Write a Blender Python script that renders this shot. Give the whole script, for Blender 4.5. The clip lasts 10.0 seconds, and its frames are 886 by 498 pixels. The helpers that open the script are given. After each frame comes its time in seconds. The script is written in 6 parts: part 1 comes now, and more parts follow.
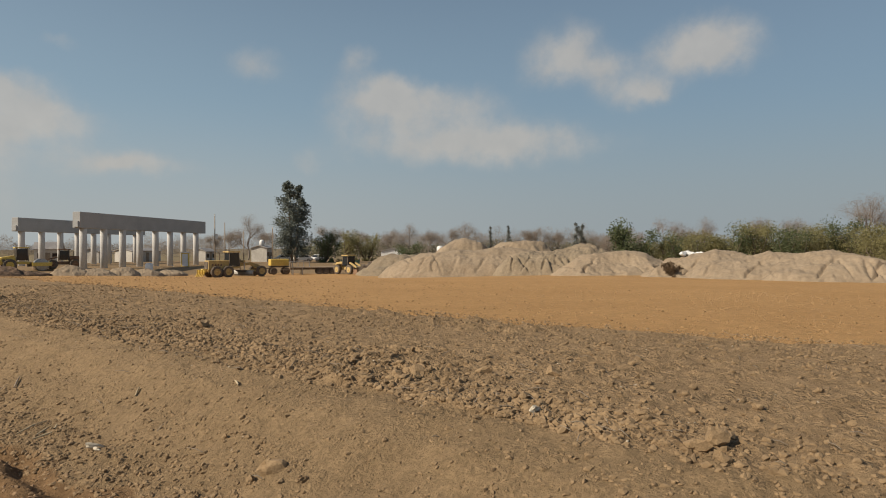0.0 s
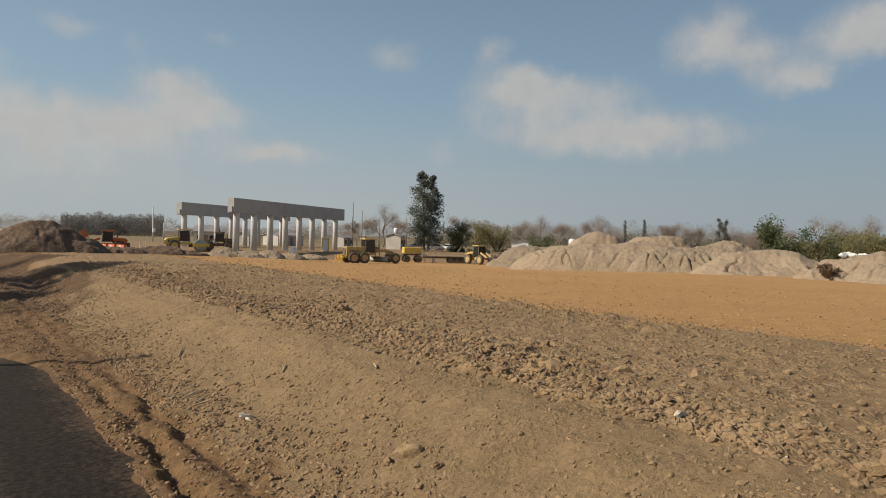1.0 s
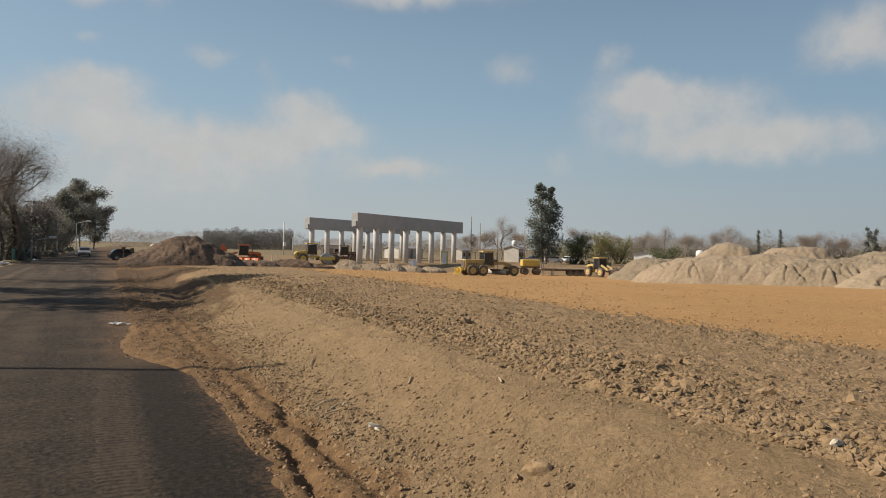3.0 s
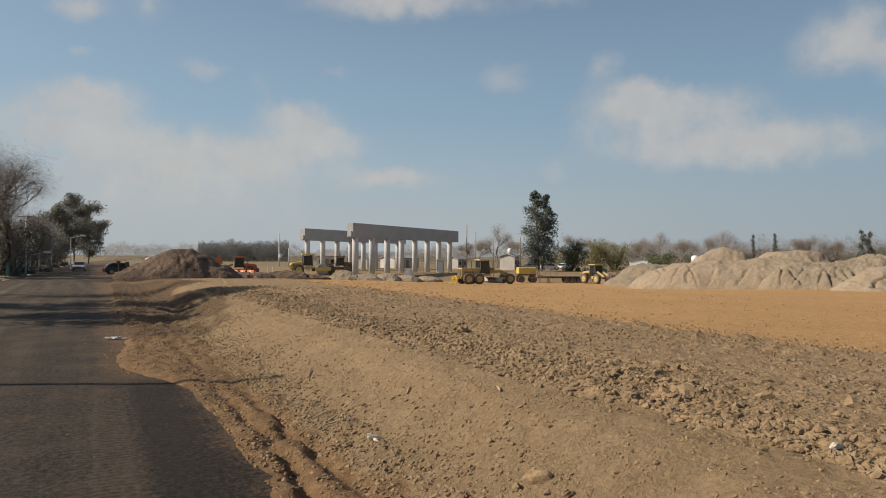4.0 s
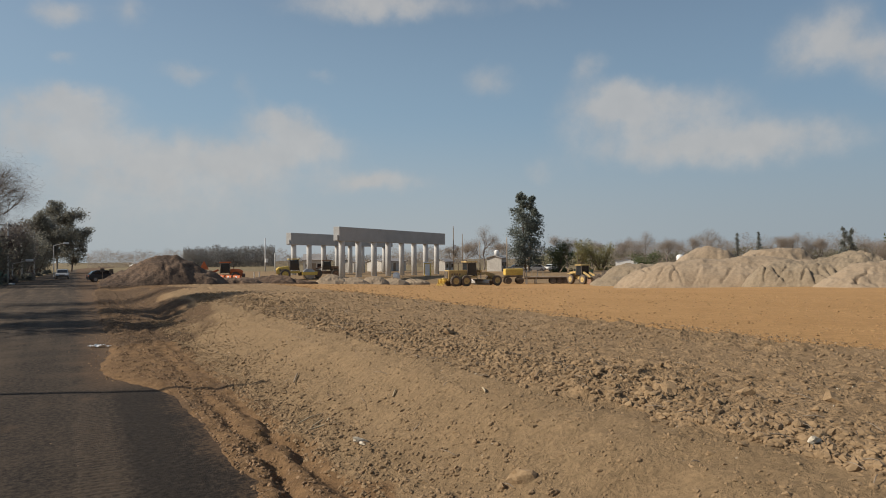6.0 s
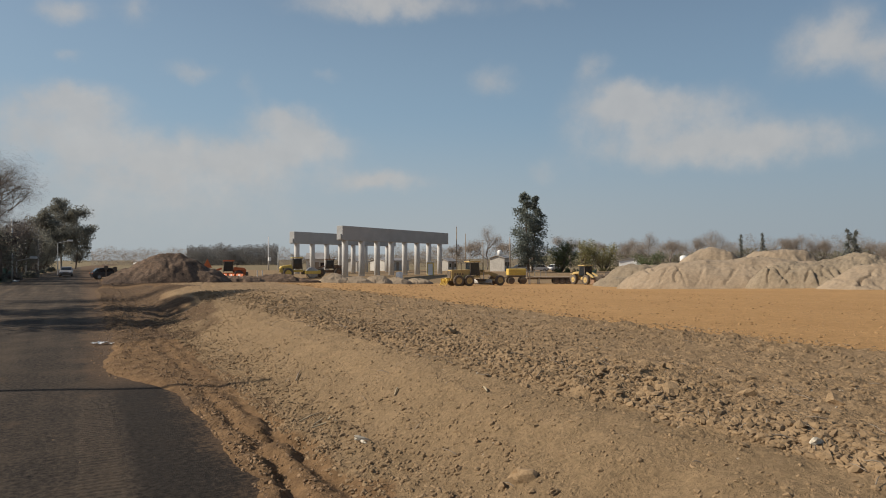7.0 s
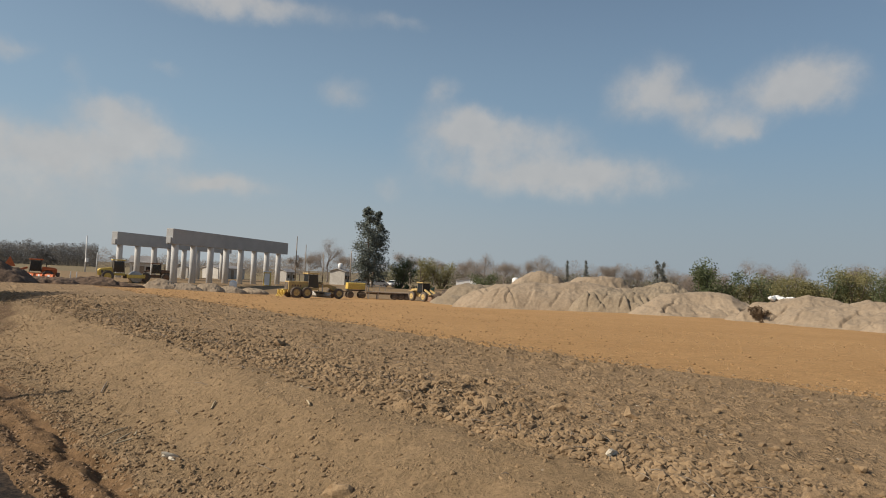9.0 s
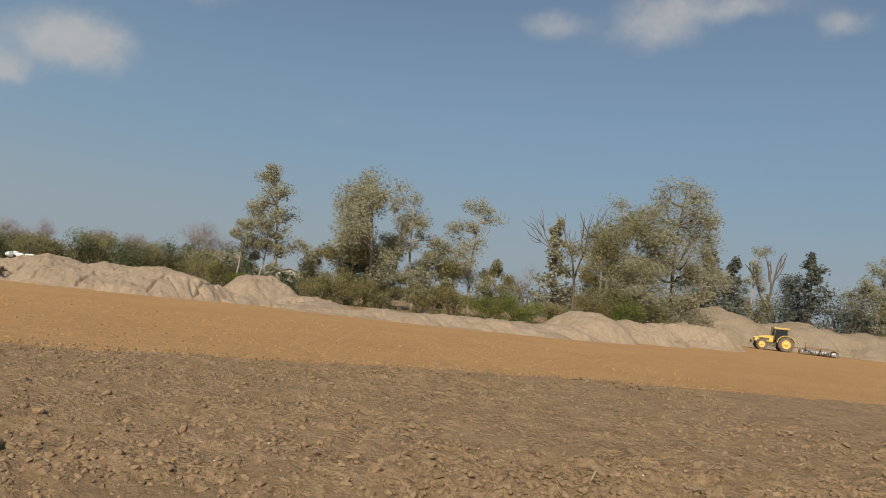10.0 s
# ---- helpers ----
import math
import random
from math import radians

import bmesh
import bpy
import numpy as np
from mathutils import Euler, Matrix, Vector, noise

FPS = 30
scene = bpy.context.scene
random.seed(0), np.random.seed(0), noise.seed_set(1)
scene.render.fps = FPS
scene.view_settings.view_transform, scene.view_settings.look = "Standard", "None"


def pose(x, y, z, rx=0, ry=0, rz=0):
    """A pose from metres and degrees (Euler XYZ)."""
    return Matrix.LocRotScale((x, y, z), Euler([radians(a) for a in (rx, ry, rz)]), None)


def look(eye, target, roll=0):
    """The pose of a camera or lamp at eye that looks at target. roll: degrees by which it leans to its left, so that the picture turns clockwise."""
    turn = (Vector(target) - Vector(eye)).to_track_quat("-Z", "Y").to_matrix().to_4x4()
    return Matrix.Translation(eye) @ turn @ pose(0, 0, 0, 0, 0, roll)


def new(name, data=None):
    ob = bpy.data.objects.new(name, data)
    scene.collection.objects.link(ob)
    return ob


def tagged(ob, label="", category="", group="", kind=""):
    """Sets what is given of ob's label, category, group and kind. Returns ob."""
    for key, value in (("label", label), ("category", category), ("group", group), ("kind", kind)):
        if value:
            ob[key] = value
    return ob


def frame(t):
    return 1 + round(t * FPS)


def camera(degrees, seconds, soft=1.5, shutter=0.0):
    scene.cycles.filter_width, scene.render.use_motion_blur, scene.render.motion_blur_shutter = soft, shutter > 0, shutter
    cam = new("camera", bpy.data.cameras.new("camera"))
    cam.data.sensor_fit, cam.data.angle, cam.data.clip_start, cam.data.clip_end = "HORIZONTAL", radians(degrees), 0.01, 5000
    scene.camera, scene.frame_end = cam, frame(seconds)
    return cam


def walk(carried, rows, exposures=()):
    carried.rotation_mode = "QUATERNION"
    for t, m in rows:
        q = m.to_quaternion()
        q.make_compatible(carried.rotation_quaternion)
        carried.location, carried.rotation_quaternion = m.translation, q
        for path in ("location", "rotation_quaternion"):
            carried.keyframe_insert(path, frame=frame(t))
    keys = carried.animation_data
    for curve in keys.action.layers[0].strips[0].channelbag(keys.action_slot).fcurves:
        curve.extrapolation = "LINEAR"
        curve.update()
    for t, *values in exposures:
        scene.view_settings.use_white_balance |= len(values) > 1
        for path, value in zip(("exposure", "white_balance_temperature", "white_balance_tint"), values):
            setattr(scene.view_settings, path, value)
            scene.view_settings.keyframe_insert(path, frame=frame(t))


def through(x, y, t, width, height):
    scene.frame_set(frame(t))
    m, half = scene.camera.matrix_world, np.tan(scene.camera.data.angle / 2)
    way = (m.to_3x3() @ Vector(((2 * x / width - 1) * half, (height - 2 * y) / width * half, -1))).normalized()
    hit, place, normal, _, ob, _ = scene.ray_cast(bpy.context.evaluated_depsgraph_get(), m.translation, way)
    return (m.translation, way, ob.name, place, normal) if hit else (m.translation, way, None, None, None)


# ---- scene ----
cam = camera(66.0, 10.0, soft=1.0)
walk(cam, [
    (0.0, pose(0.284, 0.239, 2.428, 89.91, 0.19, -47.63)),
    (0.5, pose(0.287, 0.311, 2.417, 90.24, -0.41, -40.76)),
    (1.0, pose(0.262, 0.367, 2.425, 89.05, -1.46, -36.73)),
    (1.5, pose(0.224, 0.415, 2.434, 89.34, -2.14, -31.71)),
    (2.0, pose(0.203, 0.430, 2.441, 89.49, -1.83, -28.48)),
    (2.5, pose(0.202, 0.436, 2.438, 89.62, -1.61, -27.03)),
    (4.0, pose(0.194, 0.443, 2.440, 90.63, -0.27, -27.23)),
    (4.5, pose(0.191, 0.434, 2.441, 90.80, -0.00, -27.16)),
    (5.0, pose(0.197, 0.427, 2.443, 90.46, 0.07, -27.42)),
    (6.5, pose(0.223, 0.377, 2.436, 90.98, 0.67, -28.51)),
    (7.0, pose(0.227, 0.385, 2.431, 90.81, 0.22, -28.05)),
    (7.5, pose(0.235, 0.392, 2.426, 90.39, -0.25, -28.10)),
    (8.0, pose(0.223, 0.392, 2.425, 90.68, 0.25, -28.02)),
    (8.5, pose(0.216, 0.379, 2.425, 90.70, -0.06, -28.71)),
    (9.0, pose(0.352, 0.345, 2.411, 92.31, -2.61, -41.34)),
    (9.5, pose(0.447, 0.185, 2.410, 92.90, -4.85, -69.67)),
    (10.0, pose(0.125, -0.144, 2.397, 93.89, -6.36, -99.30)),
], exposures=[(0.0, 0.06, 7150, 10), (1.5, 0.2, 7000, 10), (2.5, 0.27, 7000, 10), (4.0, 0.2, 6850, 10), (6.5, 0.1, 6750, 10), (8.5, 0.13, 6750, 10), (9.5, 0.11, 6800, 10), (10.0, 0.1, 6800, 10)])

# ---- light: a low winter sun from beyond the left verge ----
SUN_ELEV, TO_SUN = 36.0, (-0.92, 0.385)
sun_data = bpy.data.lights.new("sun", "SUN")
sun_data.energy, sun_data.angle, sun_data.color = 4.5, radians(0.6), (1.0, 0.93, 0.82)
sun = new("sun", sun_data)
flat = math.cos(radians(SUN_ELEV))
sun.matrix_world = look((0, 0, 60), (-flat * TO_SUN[0], -flat * TO_SUN[1], 60 - math.sin(radians(SUN_ELEV))))

world = bpy.data.worlds.new("sky")
scene.world = world
world.use_nodes = True


class Nodes:
    """Shortcuts for wiring a node tree."""

    def __init__(self, tree):
        self.tree = tree

    def add(self, kind, **values):
        node = self.tree.nodes.new(kind)
        for key, value in values.items():
            setattr(node, key, value)
        return node

    def put(self, socket, value):
        if isinstance(value, bpy.types.NodeSocket):
            self.tree.links.new(value, socket)
        else:
            socket.default_value = value

    def math(self, op, a, b=0.0, c=0.0, clamp=False):
        node = self.add("ShaderNodeMath", operation=op, use_clamp=clamp)
        for socket, value in zip(node.inputs, (a, b, c)):
            self.put(socket, value)
        return node.outputs[0]

    def mix(self, fac, a, b, blend="MIX"):
        node = self.add("ShaderNodeMix", data_type="RGBA", blend_type=blend)
        for i, value in ((0, fac), (6, a), (7, b)):
            if i > 0 and isinstance(value, tuple) and len(value) == 3:
                value = (*value, 1)
            self.put(node.inputs[i], value)
        return node.outputs[2]

    def noise(self, vector, scale, detail=4.0, rough=0.55, distort=0.0):
        node = self.add("ShaderNodeTexNoise")
        if vector is not None:
            self.put(node.inputs["Vector"], vector)
        for key, value in (("Scale", scale), ("Detail", detail), ("Roughness", rough), ("Distortion", distort)):
            self.put(node.inputs[key], value)
        return node.outputs["Fac"]

    def step(self, value, low, high, to_low=0.0, to_high=1.0):
        node = self.add("ShaderNodeMapRange", interpolation_type="SMOOTHSTEP")
        for i, v in enumerate((value, low, high, to_low, to_high)):
            self.put(node.inputs[i], v)
        return node.outputs[0]


w = Nodes(world.node_tree)
world.node_tree.nodes.clear()
sky = w.add("ShaderNodeTexSky", sky_type="NISHITA", sun_disc=False)
sky.sun_elevation = radians(SUN_ELEV)
sky.sun_rotation = math.atan2(TO_SUN[0], TO_SUN[1])
sky.air_density, sky.dust_density, sky.ozone_density = 1.0, 1.1, 0.5
way = w.add("ShaderNodeTexCoord").outputs["Generated"]
split = w.add("ShaderNodeSeparateXYZ")
w.put(split.inputs[0], way)
dx, dy, dz = split.outputs
wob = w.math("MULTIPLY", w.math("SUBTRACT", w.noise(way, 11.0, 6.0), 0.5), 4.6)
wob2 = w.math("MULTIPLY", w.math("SUBTRACT", w.noise(way, 16.0, 6.0), 0.5), 2.6)
azim = w.math("ADD", w.math("MULTIPLY", w.math("ARCTAN2", dx, dy), 57.2958), wob)
elev = w.math("ADD", w.math("MULTIPLY", w.math("ARCSINE", dz), 57.2958), wob2)
# small fair-weather clouds: azimuth, height, half width, half height (degrees), thickness
OVER_THE_ROAD = [
    (-0.6, 11.9, 3.0, 1.1, 0.95), (-3.4, 9.9, 4.2, 2.0, 0.7), (2.8, 8.7, 4.0, 1.8, 0.6), (6.2, 7.0, 8.2, 2.2, 0.5), (15.0, 11.4, 2.7, 1.2, 0.8),
    (17.5, 9.5, 3.9, 1.5, 0.8), (11.3, 8.3, 4.3, 1.5, 0.65), (4.2, 4.0, 14.0, 3.2, 0.5), (22.8, 6.5, 3.8, 0.8, 1.0), (-0.4, 14.8, 1.2, 0.5, 0.6),
    (7.8, 14.7, 2.6, 0.7, 0.65), (18.1, 15.1, 1.1, 0.6, 0.5), (13.0, 13.9, 0.9, 1.0, 0.35), (-0.6, 18.0, 2.2, 0.9, 0.8), (3.9, 18.7, 1.0, 1.0, 0.6),
]
OVER_THE_FIELD = [
    (32.0, 14.3, 2.1, 1.3, 0.65), (40.7, 15.4, 1.4, 1.1, 0.6), (43.3, 12.4, 2.1, 1.6, 0.95), (38.7, 11.9, 2.6, 2.2, 0.45), (47.8, 11.7, 5.2, 1.6, 0.75),
    (50.6, 8.6, 8.8, 1.5, 1.25), (36.4, 6.9, 1.2, 0.9, 0.45), (23.2, 20.5, 6.6, 1.1, 1.05), (36.5, 20.3, 2.8, 0.7, 0.45), (58.3, 16.0, 2.7, 2.2, 0.8),
    (56.2, 15.1, 2.8, 1.3, 0.4), (61.2, 14.1, 2.0, 1.1, 0.6), (63.7, 12.3, 2.6, 1.1, 0.8), (69.0, 16.1, 3.2, 1.5, 0.95), (68.8, 14.4, 3.6, 1.2, 0.9),
]
OVER_THE_TREES = [
    (76.4, 22.1, 2.9, 1.8, 0.8), (106.0, 22.5, 2.2, 1.2, 0.8), (114.4, 22.5, 3.7, 1.7, 0.8), (120.1, 24.3, 5.9, 1.0, 0.8), (128.0, 22.2, 1.7, 1.0, 0.75),
    (89.2, 13.2, 1.9, 0.8, 0.35), (65.1, 12.2, 0.9, 0.9, 0.5),
]
cover = None
for a, e, wa, we, thick in OVER_THE_ROAD + OVER_THE_FIELD + OVER_THE_TREES:
    u = w.math("DIVIDE", w.math("SUBTRACT", azim, a), wa)
    v = w.math("DIVIDE", w.math("SUBTRACT", elev, e), we)
    far2 = w.math("ADD", w.math("MULTIPLY", u, u), w.math("MULTIPLY", v, v))
    blob = w.math("MULTIPLY", w.math("EXPONENT", w.math("MULTIPLY", far2, -0.75)), thick)
    cover = blob if cover is None else w.math("ADD", cover, blob)
fluff = w.noise(way, 26.0, 9.0, 0.6)
cover = w.step(w.math("MULTIPLY", cover, w.math("ADD", w.math("MULTIPLY", fluff, 1.3), 0.35)), 0.15, 1.15, 0.0, 0.74)
cloud_colour = w.mix(w.noise(way, 22.0, 3.0), (6.3, 6.2, 6.1), (4.8, 4.85, 4.95))
mist = w.step(w.math("ARCSINE", dz), -0.05, 0.62, 0.88, 0.05)
sunward = w.math("ADD", w.math("MULTIPLY", dx, TO_SUN[0]), w.math("MULTIPLY", dy, TO_SUN[1]))
clear = w.mix(mist, sky.outputs[0], w.mix(w.step(sunward, -1.0, 0.2), (1.95, 3.25, 4.7), (3.05, 4.7, 6.3)))
clear = w.mix(w.step(w.math("ARCSINE", dz), 0.0, 0.22, 0.72, 0.0), clear, w.mix(w.step(sunward, -0.75, 0.0), (3.7, 4.2, 4.6), (4.7, 5.0, 5.15)))
behind = w.mix(cover, clear, cloud_colour)
back = w.add("ShaderNodeBackground")
w.put(back.inputs[0], behind)
back.inputs[1].default_value = 0.081
w.put(w.add("ShaderNodeOutputWorld").inputs[0], back.outputs[0])

# ---- materials ----


def material(name, rough=0.85, metal=0.0):
    m = bpy.data.materials.new(name)
    m.use_nodes = True
    n = Nodes(m.node_tree)
    shader = m.node_tree.nodes["Principled BSDF"]
    shader.inputs["Roughness"].default_value = rough
    shader.inputs["Metallic"].default_value = metal
    return m, n, shader


def relief(n, shader, height, strength, distance):
    bump = n.add("ShaderNodeBump")
    bump.inputs["Strength"].default_value = strength
    bump.inputs["Distance"].default_value = distance
    n.put(bump.inputs["Height"], height)
    n.put(shader.inputs["Normal"], bump.outputs[0])


def two_scale(name, dark, light, fine, coarse, rough=0.9, metal=0.0, bump=0.4, distance=0.02, per_object=0.0):
    """A surface that varies in a fine grain and in coarse stains."""
    m, n, shader = material(name, rough, metal)
    co = n.add("ShaderNodeTexCoord").outputs["Object"]
    a, b = n.noise(co, fine, 5.0, 0.6), n.noise(co, coarse, 4.0)
    fac = n.math("ADD", n.math("MULTIPLY", a, 0.55), n.math("MULTIPLY", b, 0.45))
    colour = n.mix(n.step(fac, 0.33, 0.67), dark, light)
    if per_object:
        shade = n.math("ADD", n.math("MULTIPLY", n.add("ShaderNodeObjectInfo").outputs["Random"], per_object), 1 - per_object / 2)
        mul = n.add("ShaderNodeVectorMath", operation="SCALE")
        n.put(mul.inputs[0], colour)
        n.put(mul.inputs["Scale"], shade)
        colour = mul.outputs[0]
    n.put(shader.inputs["Base Color"], colour)
    relief(n, shader, a, bump, distance)
    return m


def foliage(name, dark, light, through=0.38):
    m, n, shader = material(name, 0.55)
    rnd = n.add("ShaderNodeNewGeometry").outputs["Random Per Island"]
    co = n.add("ShaderNodeTexCoord").outputs["Object"]
    fac = n.math("ADD", n.math("MULTIPLY", rnd, 0.6), n.math("MULTIPLY", n.noise(co, 0.5, 3.0), 0.4))
    n.put(shader.inputs["Base Color"], n.mix(fac, dark, light))
    shader.inputs["Subsurface Weight"].default_value = 0.0
    shader.inputs["Specular IOR Level"].default_value = 0.25
    soft = n.add("ShaderNodeBsdfTranslucent")
    n.put(soft.inputs[0], n.mix(fac, dark, light))
    both = n.add("ShaderNodeMixShader")
    both.inputs[0].default_value = through
    n.put(both.inputs[1], shader.outputs[0])
    n.put(both.inputs[2], soft.outputs[0])
    n.put(m.node_tree.nodes["Material Output"].inputs[0], both.outputs[0])
    return m


def earth():
    """Bare soil: tan on the bank, grey-brown where tilled, orange where graded, reddish on the shoulder, dry grass far off."""
    m, n, shader = material("earth", 0.95)
    shader.inputs["Specular IOR Level"].default_value = 0.15
    co = n.add("ShaderNodeTexCoord").outputs["Object"]

    def zone(name):
        return n.add("ShaderNodeAttribute", attribute_name=name).outputs["Fac"]
    fine, mid, coarse = n.noise(co, 17.0, 7.0, 0.72), n.noise(co, 3.1, 5.0, 0.6), n.noise(co, 0.23, 4.0)
    tan = n.mix(n.math("ADD", n.math("MULTIPLY", coarse, 0.5), n.math("MULTIPLY", n.noise(co, 0.9, 5.0, 0.65), 0.5)), (0.197, 0.132, 0.072), (0.305, 0.211, 0.121))
    tilled = n.mix(mid, (0.225, 0.148, 0.080), (0.345, 0.237, 0.137))
    orange = n.mix(coarse, (0.365, 0.204, 0.084), (0.475, 0.284, 0.128))
    red = n.mix(mid, (0.085, 0.048, 0.024), (0.285, 0.175, 0.09))
    grass = n.mix(mid, (0.15, 0.12, 0.07), (0.27, 0.21, 0.125))
    # darkest soil tone, which also carries the shade of the cut bank face
    shade_and_soil = n.mix(mid, (0.06, 0.037, 0.021), (0.17, 0.108, 0.062))
    colour = tan
    for name, c in (("tilled", tilled), ("orange", orange), ("shoulder", red), ("grass", grass), ("shade_and_soil", shade_and_soil)):
        edge = n.step(n.math("ADD", zone(name), n.math("MULTIPLY", n.math("SUBTRACT", mid, 0.5), 0.5)), 0.35, 0.65)
        colour = n.mix(edge, colour, c)
    grain = n.math("ADD", n.math("MULTIPLY", fine, 0.7), n.math("MULTIPLY", mid, 0.3))
    shade = n.step(grain, 0.30, 0.70, 0.72, 1.28)
    mul = n.add("ShaderNodeVectorMath", operation="SCALE")
    n.put(mul.inputs[0], colour)
    n.put(mul.inputs["Scale"], shade)
    # pale bits of stone and lime
    cells = n.add("ShaderNodeTexVoronoi", feature="F1")
    n.put(cells.inputs["Vector"], co)
    cells.inputs["Scale"].default_value = 5.5
    chip = n.math("MULTIPLY", n.step(cells.outputs["Distance"], 0.10, 0.16, 1.0, 0.0), n.step(n.noise(co, 2.7, 2.0), 0.6, 0.66))
    n.put(shader.inputs["Base Color"], n.mix(n.math("MULTIPLY", chip, 0.7), mul.outputs[0], (0.52, 0.45, 0.36)))
    # crumbs: rounded cells of two sizes, strongest in the tilled strip
    bent = n.add("ShaderNodeVectorMath", operation="ADD")
    n.put(bent.inputs[0], co)
    swirl = n.add("ShaderNodeTexNoise")
    n.put(swirl.inputs["Vector"], co)
    swirl.inputs["Scale"].default_value = 9.0
    soft = n.add("ShaderNodeVectorMath", operation="SCALE")
    n.put(soft.inputs[0], swirl.outputs["Color"])
    soft.inputs["Scale"].default_value = 0.14
    n.put(bent.inputs[1], soft.outputs[0])
    crumbs = None
    for size, weight in ((11.0, 0.65), (24.0, 0.35)):
        cell = n.add("ShaderNodeTexVoronoi", feature="F1")
        n.put(cell.inputs["Vector"], bent.outputs[0])
        cell.inputs["Scale"].default_value = size
        part_of = n.math("MULTIPLY", n.step(cell.outputs["Distance"], 0.1, 0.75, 1.0, 0.0), weight)
        crumbs = part_of if crumbs is None else n.math("ADD", crumbs, part_of)
    patchy = n.step(n.noise(co, 1.3, 3.0), 0.38, 0.62, 0.15, 0.9)
    crumbs = n.math("MULTIPLY", n.math("MULTIPLY", crumbs, patchy), n.math("ADD", n.math("MULTIPLY", zone("tilled"), 0.4), 0.3))
    relief(n, shader, n.math("ADD", grain, crumbs), 0.9, 0.075)
    return m


def asphalt():
    """Old asphalt under brown dust: grit, wheel tracks, a fresh dark strip along the edge, a tread print."""
    m, n, shader = material("asphalt", 0.9)
    shader.inputs["Specular IOR Level"].default_value = 0.2
    co = n.add("ShaderNodeTexCoord").outputs["Object"]
    axes = n.add("ShaderNodeSeparateXYZ")
    n.put(axes.inputs[0], co)
    x, y = axes.outputs[0], axes.outputs[1]
    grit, mid = n.noise(co, 13.0, 8.0, 0.8), n.noise(co, 0.9, 6.0, 0.65)
    long = n.add("ShaderNodeMapping")
    n.put(long.inputs["Vector"], co)
    long.inputs["Scale"].default_value = (1.0, 0.05, 1.0)
    tracks = n.noise(long.outputs[0], 1.7, 5.0)
    wander = n.math("ADD", x, n.math("MULTIPLY", n.math("SUBTRACT", mid, 0.5), 0.35))
    strip = n.math("MULTIPLY", n.step(wander, 0.72, 0.92), n.step(y, 14.3, 15.8, 1.0, 0.0))
    dust = n.step(n.math("ADD", n.math("MULTIPLY", tracks, 0.55), n.math("MULTIPLY", mid, 0.55)), 0.44, 0.76, 0.03, 0.46)
    dust = n.math("MULTIPLY", dust, n.math("SUBTRACT", 1.0, n.math("MULTIPLY", strip, 0.85)))
    dust = n.math("MULTIPLY", dust, n.step(y, 9.0, 50.0, 0.65, 1.9))
    # print of a lugged tyre beside the strip
    lane = n.math("MULTIPLY", n.step(wander, 0.22, 0.28), n.step(wander, 0.66, 0.74, 1.0, 0.0))
    lug = n.add("ShaderNodeTexWave", wave_type="BANDS", bands_direction="Y")
    n.put(lug.inputs["Vector"], co)
    for key, value in (("Scale", 2.6), ("Distortion", 1.2), ("Detail", 2.0), ("Detail Scale", 2.0)):
        lug.inputs[key].default_value = value
    tread = n.math("MULTIPLY", lane, n.math("MULTIPLY", lug.outputs["Fac"], n.step(y, 13.0, 15.0, 1.0, 0.0)))
    base = n.mix(n.step(grit, 0.36, 0.66), (0.008, 0.006, 0.0045), (0.088, 0.065, 0.047))
    base = n.mix(n.math("MULTIPLY", strip, 0.5), base, (0.012, 0.009, 0.007))
    colour = n.mix(dust, base, n.mix(grit, (0.10, 0.072, 0.048), (0.20, 0.145, 0.098)))
    # soil driven onto the asphalt along its soft edge, and stray blots of dust
    spilt = n.math("MULTIPLY", n.step(n.math("ADD", x, n.math("MULTIPLY", n.math("SUBTRACT", mid, 0.5), 2.2)), 0.0, 1.0), n.step(y, 14.0, 17.0))
    blot = n.math("MULTIPLY", n.step(n.noise(co, 0.55, 7.0, 0.75), 0.56, 0.72), 0.5)
    soil = n.mix(grit, (0.075, 0.045, 0.026), (0.20, 0.125, 0.072))
    colour = n.mix(n.math("MAXIMUM", n.math("MULTIPLY", spilt, 0.8), n.math("MULTIPLY", blot, n.math("SUBTRACT", 1.0, n.math("MULTIPLY", strip, 0.8)))), colour, soil)
    # crumbs trodden onto the strip from the soft shoulder
    fringe = n.step(n.math("ADD", x, n.math("MULTIPLY", n.math("ADD", n.math("SUBTRACT", grit, 0.5), n.math("MULTIPLY", n.math("SUBTRACT", mid, 0.5), 0.6)), 2.0)), 1.45, 2.15)
    colour = n.mix(n.math("MULTIPLY", fringe, 0.8), colour, soil)
    colour = n.mix(n.math("MULTIPLY", tread, 0.32), colour, (0.13, 0.095, 0.065))
    n.put(shader.inputs["Base Color"], colour)
    relief(n, shader, n.math("ADD", grit, n.math("MULTIPLY", tread, 0.5)), 1.0, 0.05)
    return m


EARTH, ASPHALT = earth(), asphalt()
SAND = two_scale("sand", (0.228, 0.170, 0.112), (0.325, 0.248, 0.170), 4.0, 0.4, 0.95, bump=0.8, distance=0.10)
GREY_SAND = two_scale("grey_sand", (0.19, 0.146, 0.097), (0.285, 0.223, 0.152), 4.0, 0.3, 0.95, bump=0.9, distance=0.14)
DARK_SOIL = two_scale("dark_soil", (0.055, 0.034, 0.022), (0.16, 0.10, 0.062), 4.0, 0.5, 0.95, bump=0.8, distance=0.12)
RED_CLOD = two_scale("red_clod_soil", (0.14, 0.083, 0.043), (0.30, 0.19, 0.103), 14.0, 3.0, 0.95, bump=0.6, distance=0.02)
